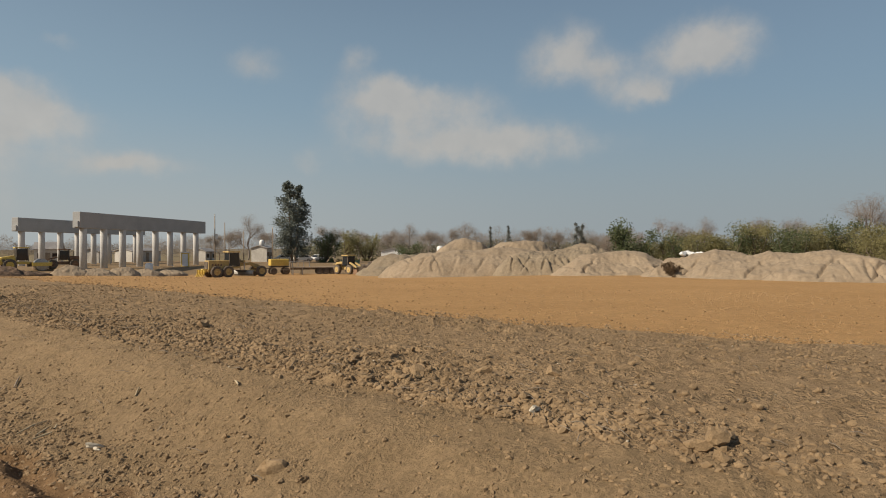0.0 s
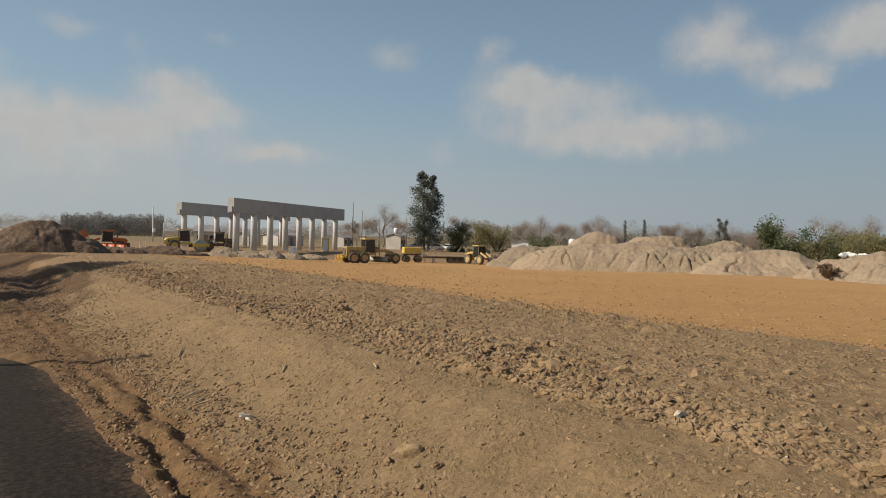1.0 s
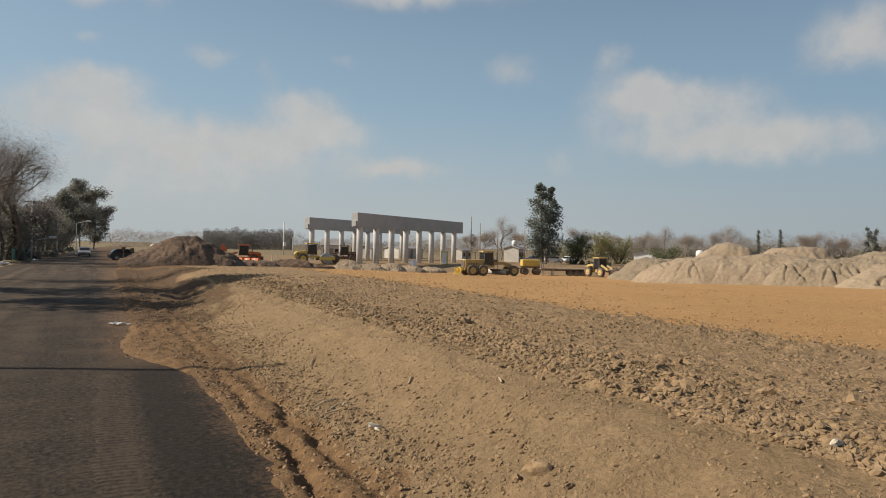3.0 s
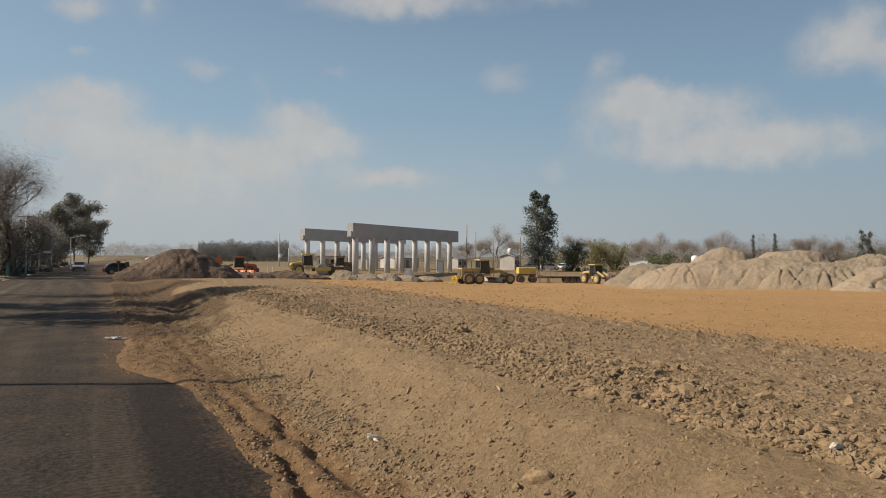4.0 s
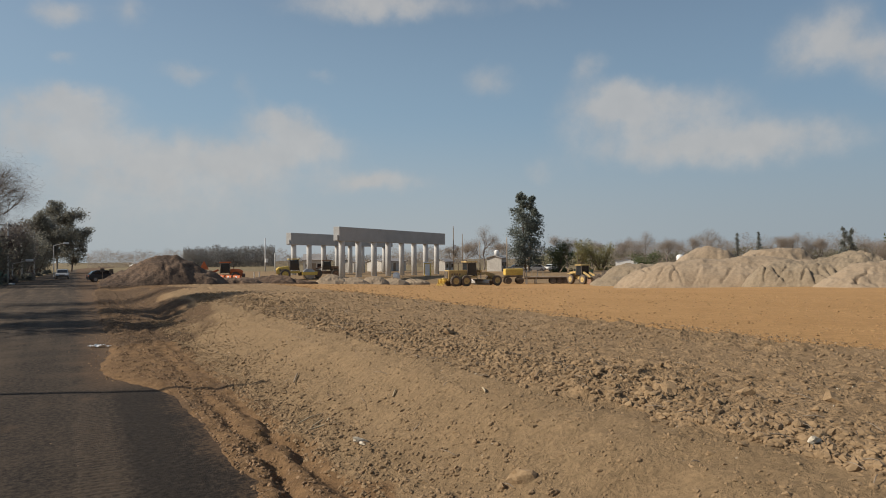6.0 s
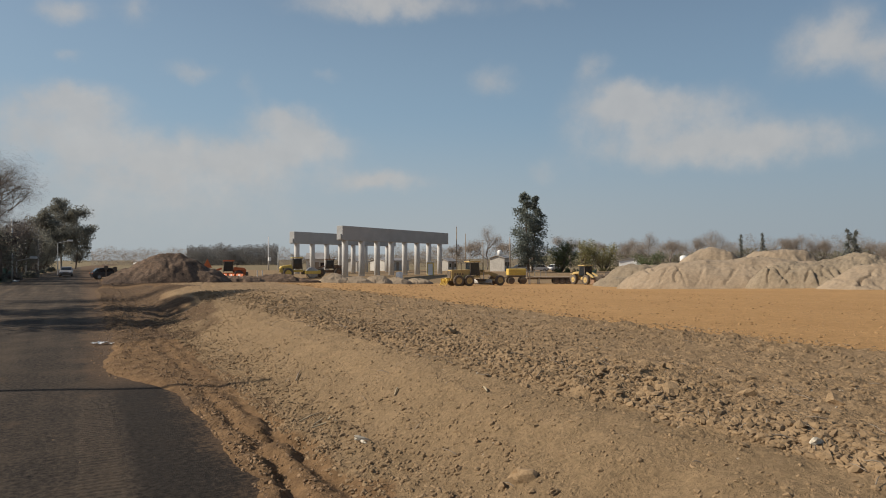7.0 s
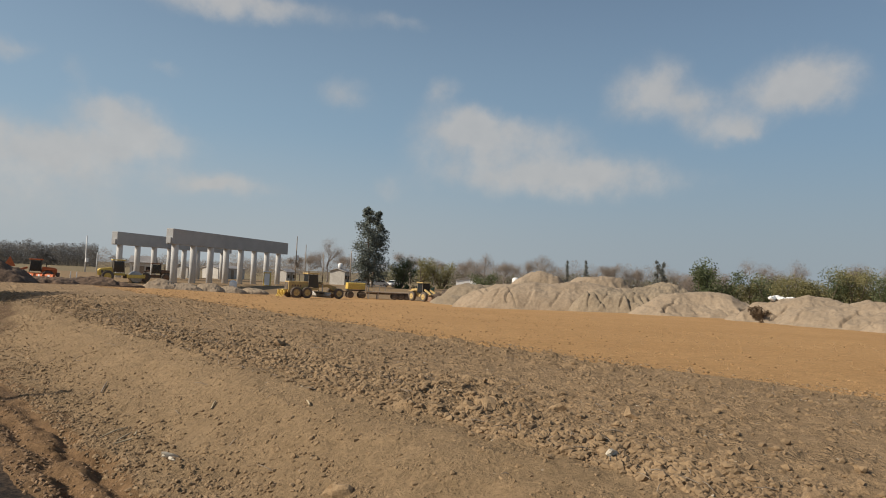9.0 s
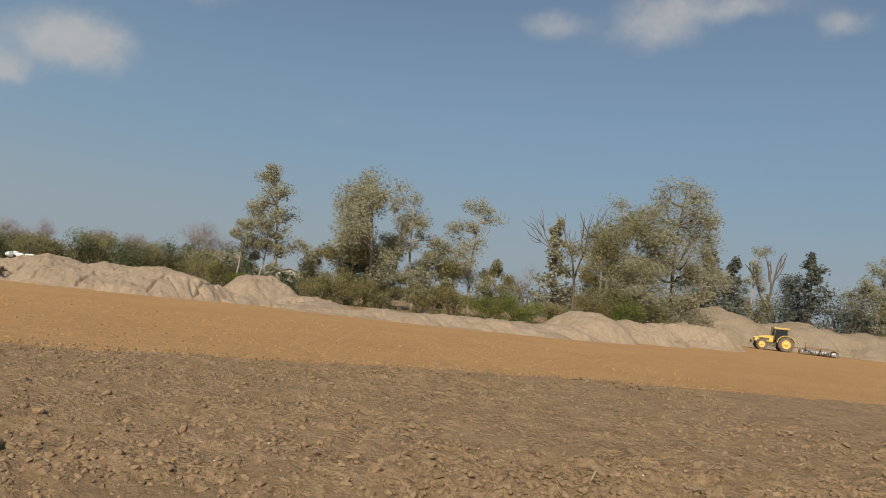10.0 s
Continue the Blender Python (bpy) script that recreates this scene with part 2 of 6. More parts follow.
CLOD = two_scale("clod_soil", (0.205, 0.134, 0.070), (0.32, 0.216, 0.119), 14.0, 3.0, 0.95, bump=0.6, distance=0.02, per_object=0.35)
PALE_STONE = two_scale("pale_stone", (0.33, 0.27, 0.195), (0.50, 0.425, 0.325), 20.0, 4.0, 0.9, bump=0.4, distance=0.01)
PALE_WOOD = two_scale("pale_wood", (0.42, 0.36, 0.27), (0.58, 0.51, 0.41), 20.0, 4.0, 0.9, bump=0.3, distance=0.01)
CONCRETE = two_scale("concrete", (0.49, 0.48, 0.46), (0.65, 0.64, 0.62), 6.0, 0.5, 0.85, bump=0.2, distance=0.01)
# darker than the columns: the shade on the cap beams is put into their colour
SHADED_CAP_CONCRETE = two_scale("shaded_cap_concrete", (0.33, 0.325, 0.315), (0.45, 0.445, 0.43), 6.0, 0.4, 0.85, bump=0.2, distance=0.01)
BED_CLOD = two_scale("orange_clod_soil", (0.22, 0.128, 0.055), (0.36, 0.22, 0.10), 14.0, 3.0, 0.95, bump=0.5, distance=0.02)
BARK = two_scale("bark", (0.075, 0.055, 0.04), (0.19, 0.145, 0.11), 8.0, 1.0, 0.95, bump=0.6, distance=0.03)
PALE_BARK = two_scale("pale_bark", (0.21, 0.17, 0.13), (0.42, 0.36, 0.29), 4.0, 0.7, 0.9, bump=0.4, distance=0.03)
TWIG = two_scale("twig_bark", (0.17, 0.135, 0.115), (0.30, 0.245, 0.21), 5.0, 0.8, 0.95, bump=0.2, distance=0.02)
EUCA = foliage("eucalypt_leaves", (0.265, 0.26, 0.17), (0.42, 0.395, 0.265))
DEEP = foliage("conifer_needles", (0.09, 0.103, 0.085), (0.19, 0.205, 0.165), 0.36)
SHRUB = foliage("shrub_leaves", (0.18, 0.165, 0.075), (0.325, 0.29, 0.135))
LIME = foliage("lime_leaves", (0.10, 0.13, 0.025), (0.22, 0.25, 0.07))
GREEN = foliage("green_leaves", (0.075, 0.095, 0.045), (0.175, 0.195, 0.095))
GREY_TWIG = foliage("grey_twigs", (0.14, 0.118, 0.104), (0.27, 0.232, 0.205), 0.42)
BLUE_GREEN = foliage("blue_green_needles", (0.105, 0.122, 0.107), (0.235, 0.255, 0.215), 0.36)
# verge hedge: leaves paled so that their colour holds the haze
HEDGE = foliage("hazed_hedge_leaves", (0.15, 0.145, 0.118), (0.27, 0.26, 0.215), 0.5)
# far foliage: paler, greyer tones with the distance haze put into the colour
GREY_GROVE = foliage("hazed_grove", (0.16, 0.15, 0.14), (0.25, 0.235, 0.215), 0.4)
FAR_DRY = foliage("hazed_far_twigs", (0.28, 0.235, 0.195), (0.43, 0.365, 0.31), 0.48)
FAR_GREEN = foliage("hazed_far_leaves", (0.17, 0.165, 0.105), (0.29, 0.275, 0.18), 0.45)
FAR_DARK = foliage("hazed_dark_leaves", (0.12, 0.13, 0.115), (0.22, 0.225, 0.195), 0.3)
DRY = foliage("dry_twigs", (0.25, 0.20, 0.16), (0.40, 0.33, 0.27), 0.45)

# ---- the lie of the land: the road runs along y, the bank and the graded field lie beside it ----


def s(a, b, t):
    t = np.clip((t - a) / (b - a), 0, 1)
    return t * t * (3 - 2 * t)


def lattice(ix, iy, seed):
    h = (ix.astype(np.int64) * 374761393 + iy.astype(np.int64) * 668265263 + seed * 1442695041) & 0x7FFFFFFF
    h = ((h ^ (h >> 13)) * 1274126177) & 0x7FFFFFFF
    return ((h ^ (h >> 16)) & 0xFFFF) / 65535.0


def vnoise(x, y, seed=0):
    ix, iy = np.floor(x), np.floor(y)
    fx, fy = x - ix, y - iy
    fx, fy = fx * fx * (3 - 2 * fx), fy * fy * (3 - 2 * fy)
    a, b = lattice(ix, iy, seed), lattice(ix + 1, iy, seed)
    c, d = lattice(ix, iy + 1, seed), lattice(ix + 1, iy + 1, seed)
    return (a * (1 - fx) + b * fx) * (1 - fy) + (c * (1 - fx) + d * fx) * fy


def fbm(x, y, octaves=4, seed=0, gain=0.5):
    total, amp, norm = 0.0, 1.0, 0.0
    for k in range(octaves):
        total = total + amp * (vnoise(x * 2 ** k, y * 2 ** k, seed + k) - 0.5)
        norm += amp
        amp *= gain
    return total / norm * 2


def border(y):
    """Where tilled soil gives way to the orange bed."""
    return np.interp(y, [-40, -14, -3, 3, 8, 60], [18.5, 17.0, 15.4, 13.1, 12.2, 12.4])


def curve(y):
    """The road swings gently aside far ahead."""
    return 1.2e-4 * np.clip(y - 20, 0, 400) ** 2


def top_of_field(x, y):
    low = s(15, 40, x)
    return (0.9 - 0.0155 * np.clip(x - 8, 0, 47) - 1.15 * s(20, 65, y) * (1 - s(82, 100, y)) * low
            - 0.5 * s(60, 100, y) - 0.6 * s(46, 60, y) * (1 - low)) * (1 - s(180, 320, np.hypot(x, y)))


def land(x, y, rough=True):
    """Height of the ground at x, y (arrays)."""
    x, y = np.asarray(x, float), np.asarray(y, float)
    x = x - curve(y) * (1 - s(10, 40, x))
    sway = fbm(y * 0.11, y * 0 + 3.3, 3, 5) * 0.28
    q = x - sway * s(1.2, 2.5, x)
    # dirt spilt over the road's edge, more of it farther along
    spill = (0.72 + 0.38 * (1 - s(17, 25, y))) * s(13.2, 17.2, y) * (1 - s(60, 75, y)) + 0.12 * fbm(y * 0.9, y * 0 + 1.1, 3, 8) + 0.07 * fbm(y * 3.5, y * 0 + 1.7, 3, 18)
    edge = 1.88 - spill
    shoulder = -0.07 + 0.13 * s(edge - 0.25, edge + 0.25, x)
    jag = 0.16 * fbm(y * 1.3, x * 0.3, 4, 91) + 0.07 * fbm(y * 4.0, x * 2.0, 2, 93)
    gone = 1 - 0.8 * s(9, 15, y)
    deep = 0.75 + 0.9 * fbm(y * 0.6, x * 0 + 4.4, 3, 95)
    rut = -0.19 * gone * np.exp(-((q + jag - 2.27) / 0.10) ** 2) * deep - 0.13 * gone * np.exp(-((q - jag - 2.66) / 0.12) ** 2) * (1.7 - deep) - 0.03 * s(1.9, 2.2, q)
    bank = np.interp(q, [2.6, 3.0, 3.5, 4.2, 4.75, 5.2, 5.7, 6.3], [0.0, 0.03, 0.15, 0.47, 0.74, 0.86, 0.925, 0.94])
    full = top_of_field(x, y)
    z = np.where(q < 2.6, shoulder + rut * (1 - s(45, 60, y)), 0)
    rise = np.where(q >= 2.6, 0.06 * (1 - s(2.6, 3.2, q)) + bank / 0.94 * full + rut, 0)
    # a cut across the bank, and its far end
    notch = np.exp(-((y - 33) / 2.4) ** 2) * (1 - s(5.0, 8, q)) * 0.4
    z = z + rise - np.where(q >= 2.6, notch * s(2.6, 4.0, q), 0)
    verge = s(-7.0, -8.2, x)
    z = np.where(x < -6.6, -0.07 + 0.16 * verge, z)
    if rough:
        clods = s(4.6, 5.6, q) * (1 - s(-0.4, 0.5, x - border(y)))
        near = 1 - s(40, 90, np.hypot(x, y))
        lump = np.abs(fbm(x * 4.2, y * 4.2, 2, 21))
        crumb = 0.75 + 0.9 * s(-0.1, 0.5, fbm(x * 0.45, y * 0.45, 2, 33))
        z = z + clods * near * (0.075 * lump * crumb + 0.05 * np.abs(fbm(x * 7.5, y * 7.5, 1, 25)) * crumb - 0.03 + 0.025 * fbm(x * 0.8, y * 0.8, 2, 3))
        face = s(2.7, 3.2, q) * (1 - s(4.8, 5.4, q))
        z = z + face * near * (0.07 * (1 - s(3.3, 4.2, q)) * np.abs(fbm(x * 4.5, y * 4.5, 2, 49)) + 0.04 * fbm(x * 1.6, y * 1.1, 4, 41) + 0.034 * fbm(x * 1.1 + y * 2.6, y * 0.4 - x * 0.7, 3, 47) + 0.03 * np.abs(fbm(x * 5.5, y * 5.5, 3, 48)) + 0.035 * np.abs(fbm(x * 8.0, y * 8.0, 1, 46)) * s(0.0, 0.4, fbm(x * 0.9, y * 0.6, 2, 45) + 0.5 * (1 - s(3.2, 4.2, q))) + 0.05 * fbm(x * 0.5, y * 0.35, 2, 44))
        sh = s(edge - 0.2, edge + 0.25, x) * (1 - s(2.9, 3.4, q))
        z = z + sh * near * ((0.03 + 0.06 * s(14, 22, y)) * np.maximum(fbm(x * 4.2, y * 3.4, 4, 61), -0.25) + 0.025 * np.abs(fbm(x * 8.0, y * 8.0, 2, 63)) + 0.07 * s(24, 30, y) * fbm(x * 1.3, y * 0.8, 3, 65))
        z = z + s(13, 18, x) * 0.012 * fbm(x * 1.5, y * 1.5, 3, 71)
    return z


def graded(cuts):
    out = [cuts[0][0]]
    for (a, _), (b, d) in zip(cuts, cuts[1:]):
        k = max(1, round((b - a) / d))
        out += [a + (b - a) * (i + 1) / k for i in range(k)]
    return np.array(out)


def sheet(name, xs, ys, height, mat, zones=()):
    gx, gy = np.meshgrid(xs, ys)
    gz = height(gx, gy)
    nx, ny = len(xs), len(ys)
    data = bpy.data.meshes.new(name)
    idx = np.arange(nx * ny).reshape(ny, nx)
    quads = np.stack([idx[:-1, :-1], idx[:-1, 1:], idx[1:, 1:], idx[1:, :-1]], -1).reshape(-1, 4)
    data.vertices.add(nx * ny)
    data.vertices.foreach_set("co", np.stack([gx, gy, gz], -1).astype(np.float32).ravel())
    data.loops.add(quads.size)
    data.loops.foreach_set("vertex_index", quads.astype(np.int32).ravel())
    data.polygons.add(len(quads))
    data.polygons.foreach_set("loop_start", np.arange(0, quads.size, 4, dtype=np.int32))
    data.polygons.foreach_set("use_smooth", np.ones(len(quads), bool))
    data.update(calc_edges=True)
    for zone, values in zones:
        layer = data.attributes.new(zone, "FLOAT", "POINT")
        layer.data.foreach_set("value", values(gx, gy).astype(np.float32).ravel())
    data.materials.append(mat)
    return new(name, data)


def zone_tilled(x, y):
    return s(5.0, 5.7, x + 0.35 * fbm(x, y, 3, 9)) * (1 - zone_orange(x, y)) * (1 - s(70, 95, y))


def zone_orange(x, y):
    ragged = 0.5 * fbm(x * 0.35, y * 0.35, 3, 12) + 0.4 * fbm(x * 1.7, y * 1.7, 2, 15)
    return s(-0.5, 0.5, x - border(y) + ragged) * (1 - s(72, 84, x)) * (1 - s(76, 96, y)) * (1 - s(60, 64, x) * s(-20, 0, y))


def zone_shoulder(x, y):
    edge = (1 - s(2.6, 3.3, x + 0.3 * fbm(x, y, 2, 31))) * s(-7.2, -6.0, x)
    yard = s(54, 64, y + 6 * fbm(x * 0.1, y * 0.1, 2, 37)) * (1 - s(92, 108, y)) * (1 - s(20, 30, x)) * s(0, 3, x)
    # the shaded face of the cut bank, darkened by soil colour
    cut = s(23, 31, y + 4 * fbm(x * 0.4, y * 0.2, 2, 39)) * (1 - s(50, 60, y)) * (1 - s(4.0, 6.6, x + fbm(x, y * 0.4, 2, 43))) * s(0.5, 2.0, x)
    return np.maximum(np.maximum(edge, yard * 0.85), cut * 0.5)


def zone_shade_and_soil(x, y):
    """Dark soil turned up where the bank is cut through, with that face's shade put into the colour, and darker patches
    along the ditch and road edge.
    """
    cut = s(19, 24, y + 4 * fbm(x * 0.4, y * 0.2, 2, 39)) * (1 - s(58, 72, y)) * (1 - s(3.6, 5.2, x - 0.05 * np.clip(y - 22, 0, 40) + 1.5 * fbm(x * 0.7, y * 0.3, 2, 43))) * s(0.6, 1.4, x)
    ditch = s(2.2, 2.7, x) * (1 - s(2.9, 3.6, x)) * s(0.0, 0.5, fbm(x * 0.9, y * 0.5, 3, 57)) * (1 - s(28, 34, y))
    kerb = s(1.5, 1.8, x) * (1 - s(1.95, 2.3, x)) * s(-0.25, 0.25, fbm(x * 2.2, y * 1.2, 3, 59)) * (1 - s(13, 17, y))
    return np.maximum(np.maximum(cut, 0.6 * kerb) * (0.85 + 0.5 * fbm(x, y * 0.4, 3, 58)), 0.55 * ditch)


def zone_grass(x, y):
    return np.maximum(1 - s(-8.0, -7.2, x - curve(y)), s(150, 190, np.hypot(x, y)))


xs = graded([(-2500, 0), (-400, 300), (-60, 40), (-10, 5), (0.5, 1.0), (1.1, 0.1), (6.2, 0.05), (9.5, 0.06), (13.5, 0.09), (20, 0.3), (45, 1.2), (110, 3), (300, 20), (900, 100), (3000, 500)])
ys = graded([(-2500, 0), (-400, 300), (-70, 30), (-15, 2), (-6, 0.25), (-1, 0.085), (15, 0.06), (30, 0.13), (55, 0.4), (130, 1.6), (300, 15), (900, 100), (3500, 500)])
ground = tagged(sheet("ground", xs, ys, land, EARTH, (("tilled", zone_tilled), ("orange", zone_orange), ("shoulder", zone_shoulder), ("grass", zone_grass), ("shade_and_soil", zone_shade_and_soil))),
                "bare graded soil with a tilled strip, an orange bed and a low bank", "ground", kind="structure")


def road_height(x, y):
    return 0.012 * fbm(x * 0.6, y * 0.15, 3, 81) - 0.010 * np.exp(-((x - 0.75) / 0.3) ** 2)


road = sheet("road", graded([(-7.4, 0), (2.02, 0.1)]), graded([(-60, 0), (-6, 4), (30, 0.2), (90, 1.0), (420, 5)]), road_height, ASPHALT)
for v in road.data.vertices:
    v.co.x += float(curve(v.co.y))
road = tagged(road,
              "worn dark asphalt road dusted with brown soil", "road", kind="structure")


def z_at(x, y):
    return float(land(np.array([x]), np.array([y]), False)[0])


def spot(azimuth, distance):
    """x, y and ground height, from the bearing off the road's line and the distance from the walk's start."""
    x, y = distance * math.sin(radians(azimuth)), distance * math.cos(radians(azimuth))
    return x, y, z_at(x, y)


# ---- builders ----


def smooth(bm, on=True):
    for f in bm.faces:
        f.smooth = on
    return bm


def part(name, bm, mat, parent, label="", m=None):
    data = bpy.data.meshes.new(name)
    bm.to_mesh(data)
    bm.free()
    data.materials.append(mat)
    ob = new(name, data)
    ob.parent = parent
    if m is not None:
        ob.matrix_basis = m
    return tagged(ob, label)


def thing(name, m, label, category, group="", kind=""):
    ob = new(name)
    ob.matrix_basis = m
    ob.empty_display_size = 0.3
    return tagged(ob, label, category, group, kind)


def box(bm, centre, size, bevel=0.0, turn=None):
    made = bmesh.ops.create_cube(bm, size=1.0)["verts"]
    m = Matrix.Translation(centre) @ (turn or Matrix()) @ Matrix.Diagonal((*size, 1))
    bmesh.ops.transform(bm, matrix=m, verts=made)
    if bevel:
        edges = {e for v in made for e in v.link_edges}
        bmesh.ops.bevel(bm, geom=list(edges), offset=bevel, segments=2, affect="EDGES", profile=0.6)
    return bm


def rod(bm, a, b, r0, r1=None, n=10, caps=True):
    a, b = Vector(a), Vector(b)
    r1 = r0 if r1 is None else r1
    m = Matrix.Translation((a + b) / 2) @ (b - a).to_track_quat("Z", "Y").to_matrix().to_4x4()
    bmesh.ops.create_cone(bm, cap_ends=caps, segments=n, radius1=r0, radius2=max(r1, 0.0005), depth=(b - a).length, matrix=m)
    return bm


def wedge(bm, outline, width, y=0.0, bevel=0.0):
    """A plate cut to an outline in x and z, of that width across y."""
    left = [bm.verts.new((px, y - width / 2, pz)) for px, pz in outline]
    right = [bm.verts.new((px, y + width / 2, pz)) for px, pz in outline]
    bm.faces.new(left)
    bm.faces.new(right[::-1])
    n = len(outline)
    for i in range(n):
        bm.faces.new((left[i], right[i], right[(i + 1) % n], left[(i + 1) % n]))
    bmesh.ops.recalc_face_normals(bm, faces=bm.faces[:])
    if bevel:
        bmesh.ops.bevel(bm, geom=bm.edges[:], offset=bevel, segments=2, affect="EDGES")
    return bm


def lathe(bm, rings, n=24, axis="Y"):
    """Turn a profile of (radius, along) about an axis."""
    loops = []
    for r, a in rings:
        loop = []
        for k in range(n):
            c, d = r * math.cos(2 * math.pi * k / n), r * math.sin(2 * math.pi * k / n)
            loop.append(bm.verts.new((c, a, d) if axis == "Y" else (c, d, a)))
        loops.append(loop)
    for p, q in zip(loops, loops[1:]):
        for k in range(n):
            bm.faces.new((p[k], p[(k + 1) % n], q[(k + 1) % n], q[k]))
    bm.faces.new(loops[0][::-1])
    bm.faces.new(loops[-1])
    bmesh.ops.recalc_face_normals(bm, faces=bm.faces[:])
    return bm


def tubes(name, runs, mat, parent, sides=5):
    """Tapered limbs: runs of (points, radii), in one mesh."""
    verts, faces = [], []
    for points, radii in runs:
        rows = []
        for i, (p, r) in enumerate(zip(points, radii)):
            p = Vector(p)
            d = (Vector(points[min(i + 1, len(points) - 1)]) - Vector(points[max(i - 1, 0)])).normalized()
            a = d.orthogonal().normalized()
            b = d.cross(a)
            rows.append(len(verts))
            verts += [p + r * (math.cos(2 * math.pi * k / sides) * a + math.sin(2 * math.pi * k / sides) * b) for k in range(sides)]
        for u, v in zip(rows, rows[1:]):
            faces += [(u + k, u + (k + 1) % sides, v + (k + 1) % sides, v + k) for k in range(sides)]
    data = bpy.data.meshes.new(name)
    data.from_pydata([tuple(v) for v in verts], [], faces)
    data.polygons.foreach_set("use_smooth", [True] * len(data.polygons))
    data.materials.append(mat)
    ob = new(name, data)
    ob.parent = parent
    return ob


def leaves(name, centres, size, mat, parent, rng, droop=0.0, thin=1.0):
    """A crown: one small bent leaf spray (two faces) at each centre."""
    n = len(centres)
    c = np.array(centres, float)
    d = rng.normal(size=(n, 3))
    d[:, 2] = d[:, 2] * 0.7 - droop
    d /= np.linalg.norm(d, axis=1)[:, None]
    e = np.cross(d, rng.normal(size=(n, 3)))
    e /= np.linalg.norm(e, axis=1)[:, None]
    k = np.cross(d, e)
    L = (size * rng.uniform(0.6, 1.4, n))[:, None]
    W = L * rng.uniform(0.35, 0.6, n)[:, None] * thin
    v = np.stack([c - d * L * 0.5, c + e * W * 0.5 + k * W * 0.18, c + d * L * 0.5, c - e * W * 0.5 + k * W * 0.18], 1).reshape(-1, 3)
    i = np.arange(n)[:, None] * 4
    tri = np.concatenate([i + [0, 1, 2], i + [0, 2, 3]], 1).reshape(-1, 3)
    data = bpy.data.meshes.new(name)
    data.from_pydata(v.tolist(), [], tri.tolist())
    data.materials.append(mat)
    ob = new(name, data)
    ob.parent = parent
    return ob

# ---- spoil heaps along the far side of the field ----


def heap(name, azimuth, distance, length, depth, height, mat, label, seed, peaks=1.0, gullies=0.5, category="heap", group="spoil heaps", turn=None, power=1.75, rubble=0.0, cracks=0, fine=1):
    x, y, z = spot(azimuth, distance)
    ob = sheet(name, np.linspace(-length * 1.15, length * 1.15, 104 * fine), np.linspace(-depth * 1.15, depth * 1.15, 54 * fine), lambda a, b: a * 0, mat)
    co = np.zeros(len(ob.data.vertices) * 3, np.float32)
    ob.data.vertices.foreach_get("co", co)
    co = co.reshape(-1, 3)
    a, b = co[:, 0] / length, co[:, 1] / depth
    wob = 0.20 * fbm(a * 2.1 + seed, b * 2.1, 4, seed)
    r = np.sqrt(a ** 4 * 0.45 + a ** 2 * 0.55 + b ** 2 * (1 + 0.15 * a)) + wob
    body = np.clip(1 - np.maximum(r, 0) ** power, 0, 1)
    crest = 1 + peaks * 0.55 * fbm(a * length / 4.5 + seed * 3.1, b * 0.9, 3, seed + 7)
    h = height * body * crest
    wash = np.abs(fbm(co[:, 0] * 0.5 + 0.25 * co[:, 1] + seed, co[:, 1] * 0.16, 3, seed + 3))
    h = h - gullies * s(0.04, 0.3, body) * (1 - s(0.6, 0.9, body)) * (1.2 * (0.14 - np.minimum(wash, 0.14)) + 6.0 * (0.085 - np.minimum(wash, 0.085)))
    h = h + s(0.0, 0.25, body) * (0.26 * fbm(co[:, 0] * 0.55, co[:, 1] * 0.55, 4, seed + 5) + (0.13 + rubble) * np.abs(fbm(co[:, 0] * 1.7, co[:, 1] * 1.7, 3, seed + 6)))
    # slumped cracks running slantwise down the face
    for k in range(cracks):
        line = co[:, 0] - length * (-0.72 + 1.44 * (k + 0.3 * math.sin(seed + 5.0 * k)) / max(1, cracks - 1)) - 0.45 * co[:, 1] + 0.5 * fbm(co[:, 1] * 1.3, co[:, 1] * 0 + k * 3.7, 3, seed + k)
        reach = s(0.08 + 0.06 * (k % 3), 0.3, body) * (1 - s(0.55 + 0.1 * (k % 2), 0.85, body)) * (co[:, 1] < 0)
        h = h - (0.14 + 0.12 * (k % 3)) * reach * np.exp(-(line / 0.12) ** 2)
    co[:, 2] = np.where(r < 1.0, h, -0.4) - 0.05
    ob.data.vertices.foreach_set("co", co.ravel())
    ob.data.update()
    ob.matrix_basis = pose(x, y, z, 0, 0, -azimuth if turn is None else turn)
    return tagged(ob, label, category, group)


PALE = "pale sandy spoil mound with gullied flanks beside the orange bed"
